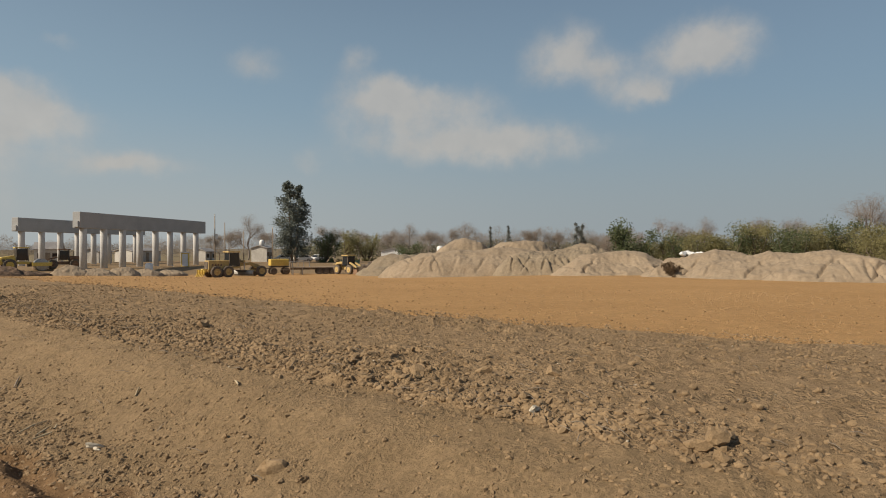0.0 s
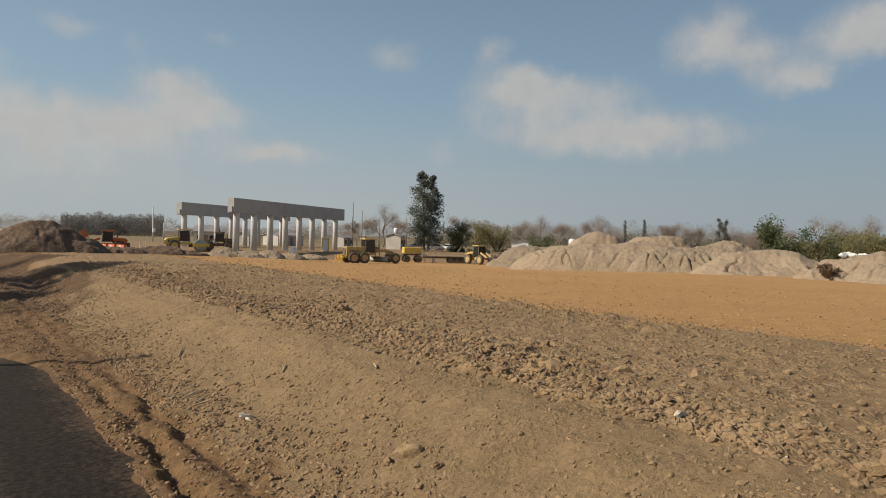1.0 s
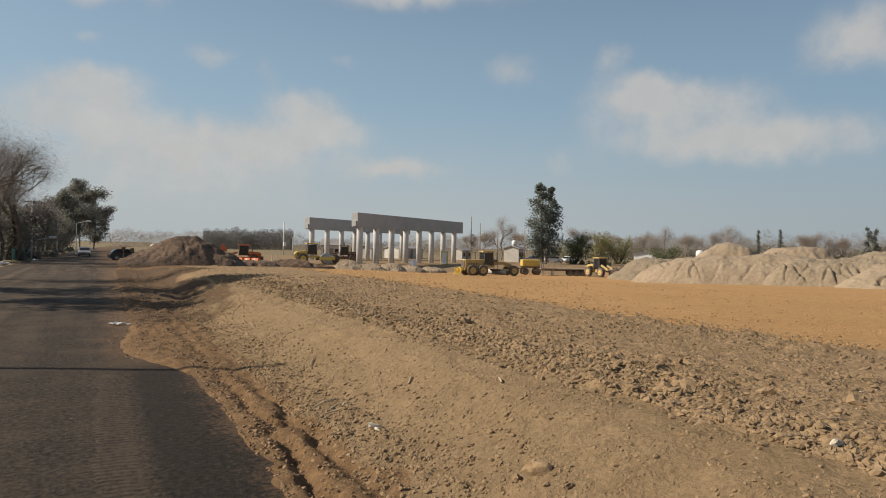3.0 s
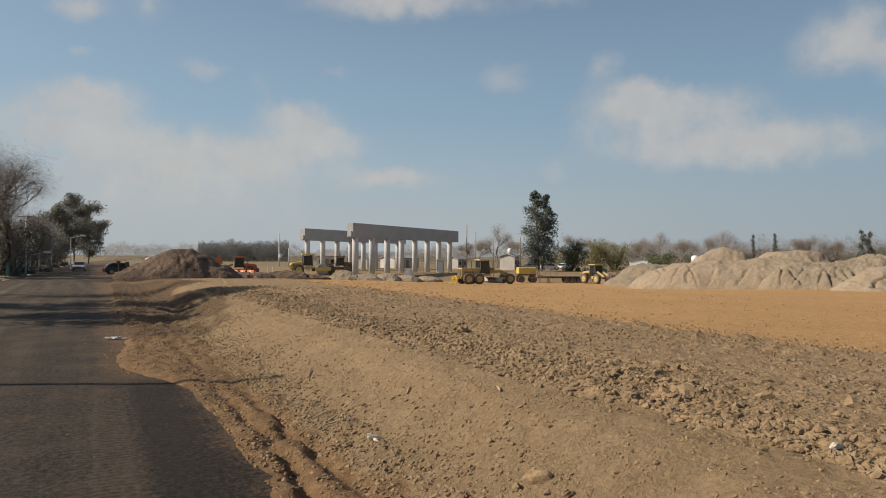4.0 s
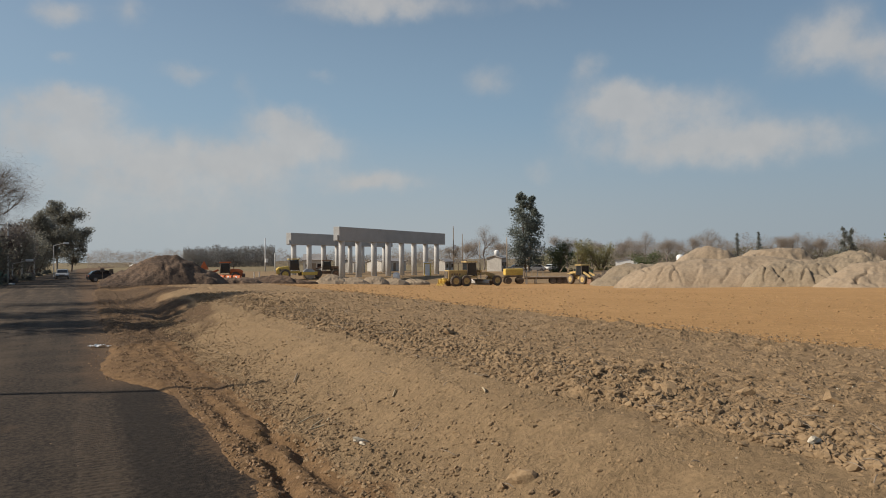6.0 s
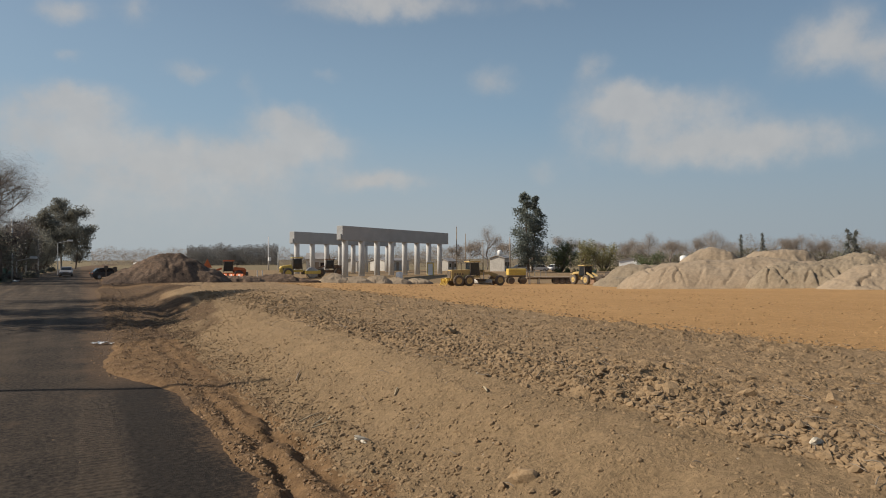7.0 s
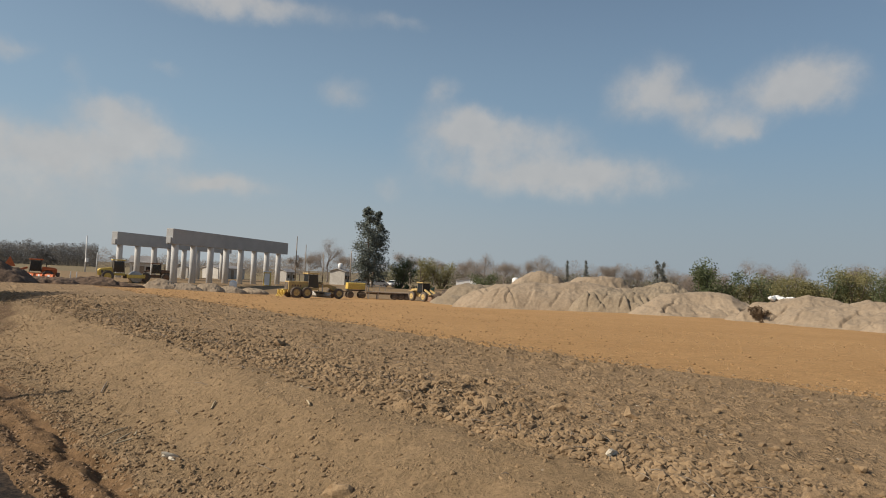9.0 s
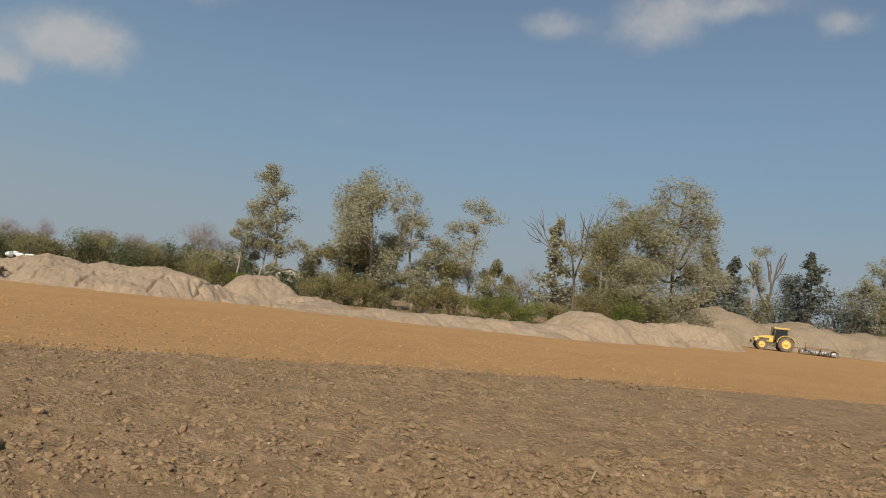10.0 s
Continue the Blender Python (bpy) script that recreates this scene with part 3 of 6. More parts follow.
for i, (az, d, ln, dp, h, pk) in enumerate([
        (53.9, 78, 5.6, 4.8, 4.2, 0.2), (62.0, 62, 6.0, 4.2, 1.8, 0.8),
        (69.3, 55, 5.5, 4.2, 1.9, 0.4), (73.0, 53, 5.5, 4.0, 1.7, 0.4), (77.0, 52, 5.5, 4.0, 1.7, 0.3), (80.8, 53, 5.0, 3.6, 1.1, 0.8),
        (84.6, 55, 3.6, 3.6, 2.2, 0.3), (87.3, 53, 4.0, 2.6, 0.8, 1.2), (92.0, 50, 5.5, 2.8, 0.9, 1.2), (97.5, 49, 6.0, 2.8, 0.9, 1.1),
        (103.0, 50, 7.0, 2.8, 0.85, 1.0), (108.0, 53, 4.5, 3.0, 1.0, 0.8), (111.2, 57, 4.2, 3.4, 2.1, 0.4), (114.8, 66, 5.5, 4.0, 2.3, 0.5), (118.0, 74, 7.0, 4.0, 2.3, 0.8)]):
    heap("spoil_mound", az, d, ln, dp, h, SAND, PALE, 11 + i, pk, 0.22, cracks=3 if ln > 5 and h > 1.5 else 0, fine=2 if ln > 5 and h > 1.5 else 1)
heap("spoil_mound", 49.4, 80, 5.6, 5.0, 4.3, SAND, "tall pointed pale mound of sandy spoil", 12, 0.15, 0.3, power=1.2)
heap("spoil_mound", 51.8, 74, 11.5, 4.5, 2.8, SAND, "long pale bank of spoil with a cracked steep face", 14, 0.2, 0.6, power=2.6, cracks=9, fine=2)
heap("spoil_mound", 44.5, 88, 6.5, 4.5, 2.2, GREY_SAND, "low greyish rubble mound beside the pale sand mounds", 41, 1.2)
heap("spoil_mound", 57.8, 70, 7.0, 4.5, 2.5, GREY_SAND, "greyish spoil mound with dry scrub on its flank", 45, 0.6, 0.7, power=2.4, rubble=0.15, cracks=5, fine=2)
for i, (az, d, ln, h) in enumerate([(121.0, 106, 11, 4.6), (126.5, 110, 12, 3.9), (131.5, 112, 13, 3.4)]):
    heap("spoil_mound", az, d, ln, 7.0, h, GREY_SAND, "long grey earth ridge behind the tractor", 51 + i, 0.4)
heap("soil_mound", 6.2, 78, 6.2, 5.0, 3.6, DARK_SOIL, "dark brown mound of loose topsoil near the road", 61, 0.4, 0.25, power=0.95, rubble=0.12)
heap("soil_mound", 3.6, 80, 3.0, 3.0, 1.1, DARK_SOIL, "low scatter of dark soil at the road's edge", 62, 1.2, 0.8, rubble=0.12)
heap("soil_mound", 13.5, 89, 6.5, 2.2, 0.75, DARK_SOIL, "long low dark berm of topsoil before the roller", 64, 0.8, 0.5, rubble=0.1)
heap("soil_mound", 10.2, 82, 5.0, 3.5, 0.55, DARK_SOIL, "flat dark brown mound of loose topsoil", 63, 1.0, 0.8, rubble=0.15)
for i, (az, d, h) in enumerate([(19.2, 92, 0.85), (20.9, 92, 0.95), (22.5, 93, 0.95), (24.1, 94, 0.8), (25.9, 96, 0.7)]):
    heap("sand_mound", az, d, 2.3, 1.9, h, SAND, "small pale mound of sand before the bridge piers", 71 + i, 0.7, 0.15, group="sand heaps before the piers")

# ---- bridge piers ----


def pier(m, length, columns, label):
    ob = thing("bridge_pier", m, label, "bridge pier", "bridge piers")
    bm = bmesh.new()
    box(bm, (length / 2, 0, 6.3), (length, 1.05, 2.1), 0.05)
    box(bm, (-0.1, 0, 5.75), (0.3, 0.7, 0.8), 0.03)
    part("cap_beam", bm, SHADED_CAP_CONCRETE, ob, "deep grey concrete cap beam")
    for x in columns:
        bm = smooth(lathe(bmesh.new(), [(0.46, -0.6), (0.46, 5.22), (0.44, 5.26)], 20, "Z"))
        part("column", bm, CONCRETE, ob, "", Matrix.Translation((x, 0, 0)))
    return ob


x0, y0, x1, y1 = 33.3, 94.1, 61.6, 114.4
lean = math.degrees(math.atan2(y1 - y0, x1 - x0))
run = math.hypot(x1 - x0, y1 - y0)
posts = [1.35 + (run - 4.0) * i / 7 for i in range(8)]
pier(pose(x0, y0, -0.1, 0, 0, lean), run, posts, "raw concrete pier with a long cap beam on round columns")
pier(pose(x0 - 0.5, y0 + 23.2, -0.1, 0, 0, lean), run, posts, "raw concrete pier with a long cap beam on round columns")

# ---- trees and shrubs ----


def bend(a, b, rng, sag, n=5):
    a, b = Vector(a), Vector(b)
    off = Vector(rng.normal(size=3)) * sag
    return [a.lerp(b, i / (n - 1)) + off * math.sin(math.pi * i / (n - 1)) for i in range(n)]


def taper(r0, r1, n=5):
    return [r0 + (r1 - r0) * i / (n - 1) for i in range(n)]


def cluster(rng, centre, radius, count, flat=0.75):
    p = rng.normal(size=(count, 3))
    p *= radius * (rng.uniform(0, 1, count) ** 0.55 / np.linalg.norm(p, axis=1))[:, None]
    p[:, 2] *= flat
    return p + np.array(centre)


def eucalypt(m, h, spread, label, seed, mat=None, bark=None, clear=0.3, limbs=9, per=400, leaf=0.27, group="", stems=1, name="eucalyptus_tree"):
    """Open-crowned tree: leaning trunk, rising limbs, leaf masses with gaps between them."""
    rng = np.random.default_rng(seed)
    ob = thing(name, m, label, "tree", group)
    runs, pts = [], []
    for k in range(stems):
        off = Vector((rng.normal() * spread * 0.25, rng.normal() * spread * 0.25, 0)) * (stems > 1)
        tip = Vector((rng.normal() * 0.05 * h, rng.normal() * 0.05 * h, h * (0.9 - 0.12 * k))) + off * 2
        trunk = bend(off * 0.4 + Vector((0, 0, -0.4)), tip, rng, 0.03 * h, 9)
        runs.append((trunk, taper(0.016 * h, 0.003 * h, 9)))
        for i in range(limbs):
            t = clear + (0.97 - clear) * (i + rng.uniform(0, 0.8)) / limbs
            a = trunk[min(8, int(t * 8))]
            ang = rng.uniform(0, 2 * math.pi)
            reach = spread * (0.35 + 0.75 * math.sin(math.pi * min(1, (1.12 - t)))) * rng.uniform(0.55, 1.1) * 0.8
            b = a + Vector((math.cos(ang) * reach, math.sin(ang) * reach, h * rng.uniform(0.02, 0.13)))
            runs.append((bend(a, b, rng, 0.02 * h), taper(0.008 * h, 0.002 * h)))
            for _ in range(3):
                c = a.lerp(b, rng.uniform(0.45, 1.08)) + Vector(rng.normal(size=3)) * 0.03 * h
                runs.append(([a.lerp(b, 0.5), c], [0.004 * h, 0.001 * h]))
                pts.append(cluster(rng, c, spread * rng.uniform(0.2, 0.5), int(per * 0.72), 0.8))
        pts.append(cluster(rng, tip, spread * 0.3, per, 1.0))
    tubes("trunk", runs, bark or PALE_BARK, ob)
    leaves("crown", np.concatenate(pts), leaf * 0.84, mat or EUCA, ob, rng, 0.25)
    return ob


def conifer(m, h, radius, label, seed, mat=None, tops=1, clear=0.12, count=5200, leaf=0.5, group="", name="conifer_tree", power=0.8):
    rng = np.random.default_rng(seed)
    ob = thing(name, m, label, "tree", group)
    runs, pts = [], []
    for k in range(tops):
        off = Vector((radius * (0.38 if tops > 1 else 0) * (1 if k else -1), 0, 0))
        top = h * (1 - 0.03 * k)
        trunk = bend(off * 0.2 + Vector((0, 0, -0.4)), off + Vector((0, 0, top)), rng, 0.01 * h, 7)
        runs.append((trunk, taper(0.02 * h, 0.003 * h, 7)))
        levels = int(h * 2.2)
        for i in range(levels):
            t = clear + (1 - clear) * (i + rng.uniform(0, 1)) / levels
            a = trunk[min(6, int(t * 6))].lerp(trunk[min(6, int(t * 6) + 1)], t * 6 % 1)
            reach = radius * (0.05 + 0.95 * (1 - t) ** power) * rng.uniform(0.45, 1.2) * (0.75 if tops > 1 else 1)
            if t < clear + 0.12:
                reach *= 0.75
            ang = rng.uniform(0, 2 * math.pi)
            b = a + Vector((math.cos(ang) * reach, math.sin(ang) * reach, reach * rng.uniform(-0.25, 0.3)))
            runs.append(([a, b], [0.005 * h, 0.001 * h]))
            n = max(10, int(count / levels / tops))
            f = rng.uniform(0.25, 1.05, n)[:, None]
            line = np.array(a)[None] * (1 - f) + np.array(b)[None] * f
            pts.append(line + rng.normal(size=(n, 3)) * (0.12 * reach + 0.16))
    tubes("trunk", runs, BARK, ob)
    leaves("crown", np.concatenate(pts), leaf, mat or DEEP, ob, rng, 0.15)
    return ob


def bare_tree(m, h, spread, label, seed, depth=4, twigs=900, bark=None, group="", lean=0.0, name="bare_tree", haze=None):
    """Leafless tree: forking limbs down to fine twigs."""
    rng = np.random.default_rng(seed)
    ob = thing(name, m, label, "tree", group)
    runs, ends = [], []

    def grow(a, d, length, r, level):
        b = a + d * length
        runs.append((bend(a, b, rng, length * 0.06, 4), taper(r, r * 0.6, 4)))
        if level == 0:
            ends.append((b, d))
            return
        for _ in range(3 if level > 1 else 4):
            side = Vector(rng.normal(size=3))
            nd = (d + side * 0.42 * spread + Vector((0, 0, 0.12))).normalized()
            grow(a.lerp(b, rng.uniform(0.65, 1.0)), nd, length * rng.uniform(0.55, 0.82), r * 0.55, level - 1)

    grow(Vector((0, 0, -0.4)), Vector((lean, lean * 0.4, 1)).normalized(), h * 0.33, (0.02 if depth > 3 else 0.013) * h, depth)
    tubes("trunk", runs, bark or TWIG, ob, 4)
    if twigs:
        pts = np.concatenate([cluster(rng, e, h * 0.125, max(5, 3 * twigs // len(ends)), 0.9) for e, _ in ends])
        tagged(leaves("twig_crown", pts, 0.62, haze or DRY, ob, rng, -0.2, 0.045), kind="stuff")
    return ob


def bush(m, h, spread, label, seed, mat, count=1600, leaf=0.32, name="bush", group="", category="shrub"):
    rng = np.random.default_rng(seed)
    ob = thing(name, m, label, category, group)
    runs, pts = [], []
    for i in range(9):
        ang, out = rng.uniform(0, 2 * math.pi), spread * rng.uniform(0.2, 0.85)
        tip = Vector((math.cos(ang) * out, math.sin(ang) * out, h * rng.uniform(0.45, 0.88)))
        runs.append((bend((0, 0, -0.3), tip, rng, 0.08 * h, 4), taper(0.02 * h, 0.004 * h, 4)))
        pts.append(cluster(rng, tip, spread * rng.uniform(0.3, 0.5), count // 11, h / spread * 0.55))
        pts.append(cluster(rng, tip * 0.55, spread * 0.45, count // 19, h / spread * 0.6))
        pts.append(np.abs(cluster(rng, (0, 0, 0), spread * 0.3, count // 30, 0.9)) * np.sign(rng.normal(size=(1, 3)) * [1, 1, 0] + [0, 0, 1]) + np.array((tip.x, tip.y, 0.0)))
    tubes("trunk", runs, BARK, ob, 4)
    leaves("crown", np.concatenate(pts), leaf * 0.75, mat, ob, rng)
    return ob


def place(az, d, turn=0, size=1.0):
    x, y, z = spot(az, d)
    return pose(x, y, z, 0, 0, turn) @ Matrix.Scale(size, 4)


# the two-topped dark tree by the machines' yard
conifer(place(35.3, 135, 25), 15.4, 6.2, "tall dark evergreen tree with two tops behind the parked machines", 5, mat=BLUE_GREEN, tops=2, clear=0.14, count=12000, leaf=0.42, power=0.7, name="evergreen_tree")
bush(place(37.8, 138), 6.0, 3.2, "dark green rounded tree beside the yard", 6, GREEN, 2600, 0.4)
bush(place(39.6, 150), 7.4, 3.6, "olive bushy tree behind the yard", 7, SHRUB, 2200, 0.4)
bush(place(41.3, 150), 6.2, 3.2, "olive bushy tree behind the yard", 8, SHRUB, 2000, 0.4)
bush(place(44.7, 118), 4.6, 3.0, "dark green bush behind the rubble heap", 9, GREEN, 1800, 0.36)

# trees beyond the heaps, seen at the turn's end
eucalypt(place(85.4, 80, 10), 15.6, 3.3, "slender eucalyptus with a thin airy crown on a bare trunk", 21, clear=0.4, limbs=13, per=300, leaf=0.27)
eucalypt(place(82.2, 78), 8.4, 2.2, "small eucalyptus with a pale trunk", 22, clear=0.5, limbs=6, per=270)
eucalypt(place(83.7, 79), 8.8, 2.2, "small eucalyptus with a pale trunk", 23, clear=0.45, limbs=7, per=270)
eucalypt(place(93.4, 80, 40), 16.6, 4.6, "tall bushy grey-green eucalyptus with several stems", 24, clear=0.15, limbs=14, per=414, stems=2, leaf=0.3)
eucalypt(place(90.4, 79), 9.0, 3.2, "low bushy eucalyptus beside the taller ones", 25, clear=0.12, limbs=10, per=396, mat=SHRUB)
eucalypt(place(97.0, 81, 70), 14.6, 3.3, "tall airy eucalyptus with pale limbs", 26, clear=0.2, limbs=13, per=340)
eucalypt(place(95.0, 83), 11.0, 2.6, "thin half-bare eucalyptus with pale limbs", 27, clear=0.3, limbs=9, per=126)
eucalypt(place(101.6, 82, 30), 15.0, 3.7, "leaning eucalyptus with an airy crown", 28, clear=0.25, limbs=13, per=300)
eucalypt(place(99.2, 80), 8.5, 3.0, "low bushy eucalyptus with yellowish leaves", 29, clear=0.15, limbs=9, per=288, mat=SHRUB)
bare_tree(place(106.0, 90), 8.5, 1.15, "small leafless tree with a round twiggy head", 31, depth=4, twigs=500)
conifer(place(108.4, 88), 13.4, 4.2, "pointed grey-green conifer among the trees", 32, mat=EUCA, count=3200)
bare_tree(place(110.0, 84), 20.0, 0.6, "tall dead tree with bare crooked limbs", 33, depth=3, twigs=0, bark=BARK)
eucalypt(place(113.2, 80, 15), 15.2, 5.6, "broad eucalyptus with yellow-green leaves", 34, clear=0.15, limbs=14, per=432, mat=SHRUB, stems=2)
eucalypt(place(115.4, 83), 16.2, 4.6, "tall eucalyptus with dense dull leaves", 35, clear=0.2, limbs=12, per=396)
eucalypt(place(118.0, 86, 50), 20.2, 5.6, "tallest eucalyptus with a dark layered crown", 36, bark=BARK, clear=0.12, limbs=24, per=420, leaf=0.32)
for i, (az, d, h, sp, mat) in enumerate([(87.6, 82, 6.5, 2.6, None), (91.6, 79, 10.0, 3.6, SHRUB), (94.4, 80, 9.0, 3.0, None), (98.2, 79, 9.0, 3.0, None), (103.4, 84, 7.5, 2.6, SHRUB), (111.8, 80, 11.0, 3.6, SHRUB), (114.6, 80, 10.0, 3.6, None), (119.6, 88, 14.0, 4.0, None)]):
    eucalypt(place(az, d, i * 37), h, sp, "younger eucalyptus filling in between the taller trees", 310 + i, mat=mat, clear=0.12, limbs=12, per=330, group="younger eucalyptus")
conifer(place(120.6, 108), 13.0, 3.2, "dark conifer behind the grey ridge", 37, count=2800)
conifer(place(122.2, 110), 12.5, 3.2, "dark conifer behind the grey ridge", 38, count=2600)
eucalypt(place(123.3, 119), 16.5, 2.8, "thin grey eucalyptus with sparse leaves", 39, clear=0.4, limbs=9, per=198)
bare_tree(place(125.0, 119), 26.0, 0.5, "tall dead trunk with a few stubs of limbs", 40, depth=2, twigs=0, bark=BARK, lean=0.12)
conifer(place(127.4, 112), 14.0, 5.4, "broad dark conifer behind the grey ridge", 41, count=3600)
bare_tree(place(129.8, 121), 13.0, 1.1, "leafless tree with long arching limbs", 42, depth=4, twigs=300, lean=-0.3)
eucalypt(place(131.6, 120), 16.0, 3.2, "eucalyptus with a pale trunk", 43, clear=0.4, limbs=9, per=306)
conifer(place(134.0, 114), 14.0, 4.6, "broad dark conifer behind the grey ridge", 44, count=3400)
for i, (az, d, h, sp, mat, what) in enumerate([
        (88.4, 76, 3.2, 2.6, SHRUB, "olive undergrowth shrub beneath the eucalyptus"), (91.2, 76, 3.6, 2.8, SHRUB, "olive undergrowth shrub beneath the eucalyptus"),
        (94.0, 77, 3.2, 2.6, SHRUB, "olive undergrowth shrub beneath the eucalyptus"), (97.6, 77, 3.4, 2.6, SHRUB, "olive undergrowth shrub beneath the eucalyptus"),
        (100.4, 78, 3.4, 2.6, SHRUB, "olive undergrowth shrub beneath the eucalyptus"), (103.6, 77, 3.4, 3.4, LIME, "bright lime-green shrub in the open"),
        (106.0, 78, 2.8, 2.8, LIME, "bright lime-green shrub in the open"), (108.4, 80, 3.0, 2.6, SHRUB, "olive undergrowth shrub beneath the eucalyptus"),
        (111.2, 78, 4.6, 2.6, SHRUB, "olive undergrowth shrub beneath the eucalyptus"), (114.0, 78, 4.2, 2.8, LIME, "yellow-green shrub beneath the eucalyptus"),
        (116.6, 84, 3.6, 2.8, SHRUB, "olive undergrowth shrub beneath the eucalyptus"), (86.4, 80, 3.0, 2.4, GREEN, "dark green shrub behind the sand heap"),
        (81.0, 80, 3.4, 2.6, SHRUB, "olive undergrowth shrub beneath the eucalyptus"), (83.0, 76, 2.2, 2.0, LIME, "yellow-green grassy shrub behind the heap")]):
    bush(place(az, d, i * 40), h, sp, what, 100 + i, mat, 2600, 0.24, group="shrubs beyond the heaps")

for i, (az, d, h, sp) in enumerate([(119.3, 112, 8.0, 3.6), (124.2, 114, 8.5, 3.8), (126.6, 114, 9.0, 3.8), (130.0, 114, 9.0, 4.0), (132.6, 112, 9.0, 4.0), (135.5, 112, 9.0, 4.0)]):
    bush(place(az, d, i * 70), h, sp, "dark bushy tree behind the grey ridge", 240 + i, (DEEP, SHRUB, DEEP)[i % 3], 2200, 0.42, name="bushy_tree", group="trees behind the ridge", category="tree")

for i, (az, d, h, sp) in enumerate([(119.6, 116, 12.0, 3.6), (121.5, 118, 11.0, 3.6), (126.8, 118, 12.0, 3.6), (130.6, 116, 12.0, 4.0), (133.2, 118, 13.0, 4.2), (136.0, 118, 13.0, 4.2)]):
    eucalypt(place(az, d, i * 50), h, sp, "dull eucalyptus behind the grey ridge", 260 + i, mat=(DEEP, EUCA)[i % 2], bark=BARK, clear=0.15, limbs=11, per=320, leaf=0.32, group="trees behind the ridge")

# thicket behind the middle heaps
bush(place(63.0, 88), 5.9, 3.4, "bright green feathery bush behind the sand heaps", 50, GREEN, 3600, 0.36)
rng = np.random.default_rng(77)
first = {}
for i, az in enumerate(np.arange(65.6, 82.0, 1.25)):
    mat, what = ((SHRUB, "olive green thicket shrub"), (GREEN, "dark green thicket shrub"), (SHRUB, "brownish green thicket shrub"))[i % 3]
    h = float(4.2 + 1.7 * vnoise(np.array([i * 0.7]), np.array([0.5]), 3)[0])
    bush(place(az, rng.uniform(82, 92), i * 63), h, 2.9, what + " behind the sand heaps", 130 + i, mat, 3000, 0.26, name="thicket_bush", group="thicket")
for i, (az, d, h) in enumerate([(65.5, 118, 11.0), (68.0, 122, 8.5), (72.5, 110, 8.0), (75.0, 100, 8.0), (79.2, 104, 11.5), (81.2, 106, 9.5), (63.5, 130, 8.5), (60.3, 150, 8.0)]):
    bare_tree(place(az, d, i * 50), h, 1.0, "leafless brownish tree behind the thicket", 150 + i, 4, 1500, group="leafless trees behind the thicket")

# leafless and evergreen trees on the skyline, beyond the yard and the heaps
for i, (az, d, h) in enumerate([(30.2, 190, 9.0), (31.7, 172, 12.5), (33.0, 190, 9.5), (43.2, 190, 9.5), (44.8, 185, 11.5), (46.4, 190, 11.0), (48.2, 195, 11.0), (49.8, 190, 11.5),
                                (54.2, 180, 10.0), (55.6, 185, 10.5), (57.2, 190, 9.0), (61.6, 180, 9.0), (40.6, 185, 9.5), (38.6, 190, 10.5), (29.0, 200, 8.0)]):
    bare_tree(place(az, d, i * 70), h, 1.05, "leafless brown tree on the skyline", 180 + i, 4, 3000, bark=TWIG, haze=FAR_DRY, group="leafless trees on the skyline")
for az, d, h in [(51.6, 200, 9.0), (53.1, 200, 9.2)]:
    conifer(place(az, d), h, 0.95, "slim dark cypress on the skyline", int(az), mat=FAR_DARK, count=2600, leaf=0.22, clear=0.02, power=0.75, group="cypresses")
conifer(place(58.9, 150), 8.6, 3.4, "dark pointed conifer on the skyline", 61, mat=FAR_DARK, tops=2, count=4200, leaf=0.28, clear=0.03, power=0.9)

# along the far verge of the road
bare_tree(pose(-8.2, 90, 0), 20.0, 1.0, "large leafless tree on the far verge of the road", 201, 5, 3600, bark=BARK, haze=GREY_TWIG)
bare_tree(pose(-9.2, 104, 0), 17.0, 1.0, "large leafless tree on the far verge of the road", 202, 5, 3000, bark=BARK, haze=GREY_TWIG)
for i, (x, y, h) in enumerate([(-8.8, 84, 12.0), (-9.0, 97, 11.5), (-8.6, 110, 11.0), (-8.4, 122, 10.0)]):
    bare_tree(pose(x, y, 0, 0, 0, i * 80), h, 1.15, "twiggy leafless tree in the hedge of the far verge", 280 + i, 4, 3000, bark=BARK, haze=GREY_TWIG, group="leafless hedge trees")
bare_tree(pose(-10.5, 76, 0), 17.0, 1.0, "large leafless tree on the far verge of the road", 204, 5, 3000, bark=BARK, haze=GREY_TWIG)
eucalypt(pose(-10.2, 33.5, 0), 10.5, 4.0, "dense evergreen roadside tree that shades the road", 203, mat=DEEP, bark=BARK, clear=0.15, limbs=14, per=170, leaf=0.5, name="evergreen_tree")
eucalypt(pose(-10.5, 40.5, 0), 14.0, 4.0, "dense evergreen roadside tree that shades the road", 205, mat=DEEP, bark=BARK, clear=0.2, limbs=14, per=150, leaf=0.5, name="evergreen_tree")
bare_tree(pose(-11.0, 52, 0), 13.0, 1.0, "leafless roadside tree that shades the road", 206, 5, 2600, bark=BARK)
for i, (x, y, h, sp) in enumerate([(-7.2, 190, 18.0, 5.6), (-5.2, 212, 15.0, 4.6), (-8.6, 172, 14.0, 4.5)]):
    eucalypt(pose(x + float(curve(y)), y, 0, 0, 0, i * 60), h, sp, "tall dark eucalyptus at the far verge", 210 + i, mat=HEDGE, bark=PALE_BARK if i == 0 else BARK, clear=0.32 if i == 0 else 0.22, limbs=16, per=420, leaf=0.45, group="verge trees")
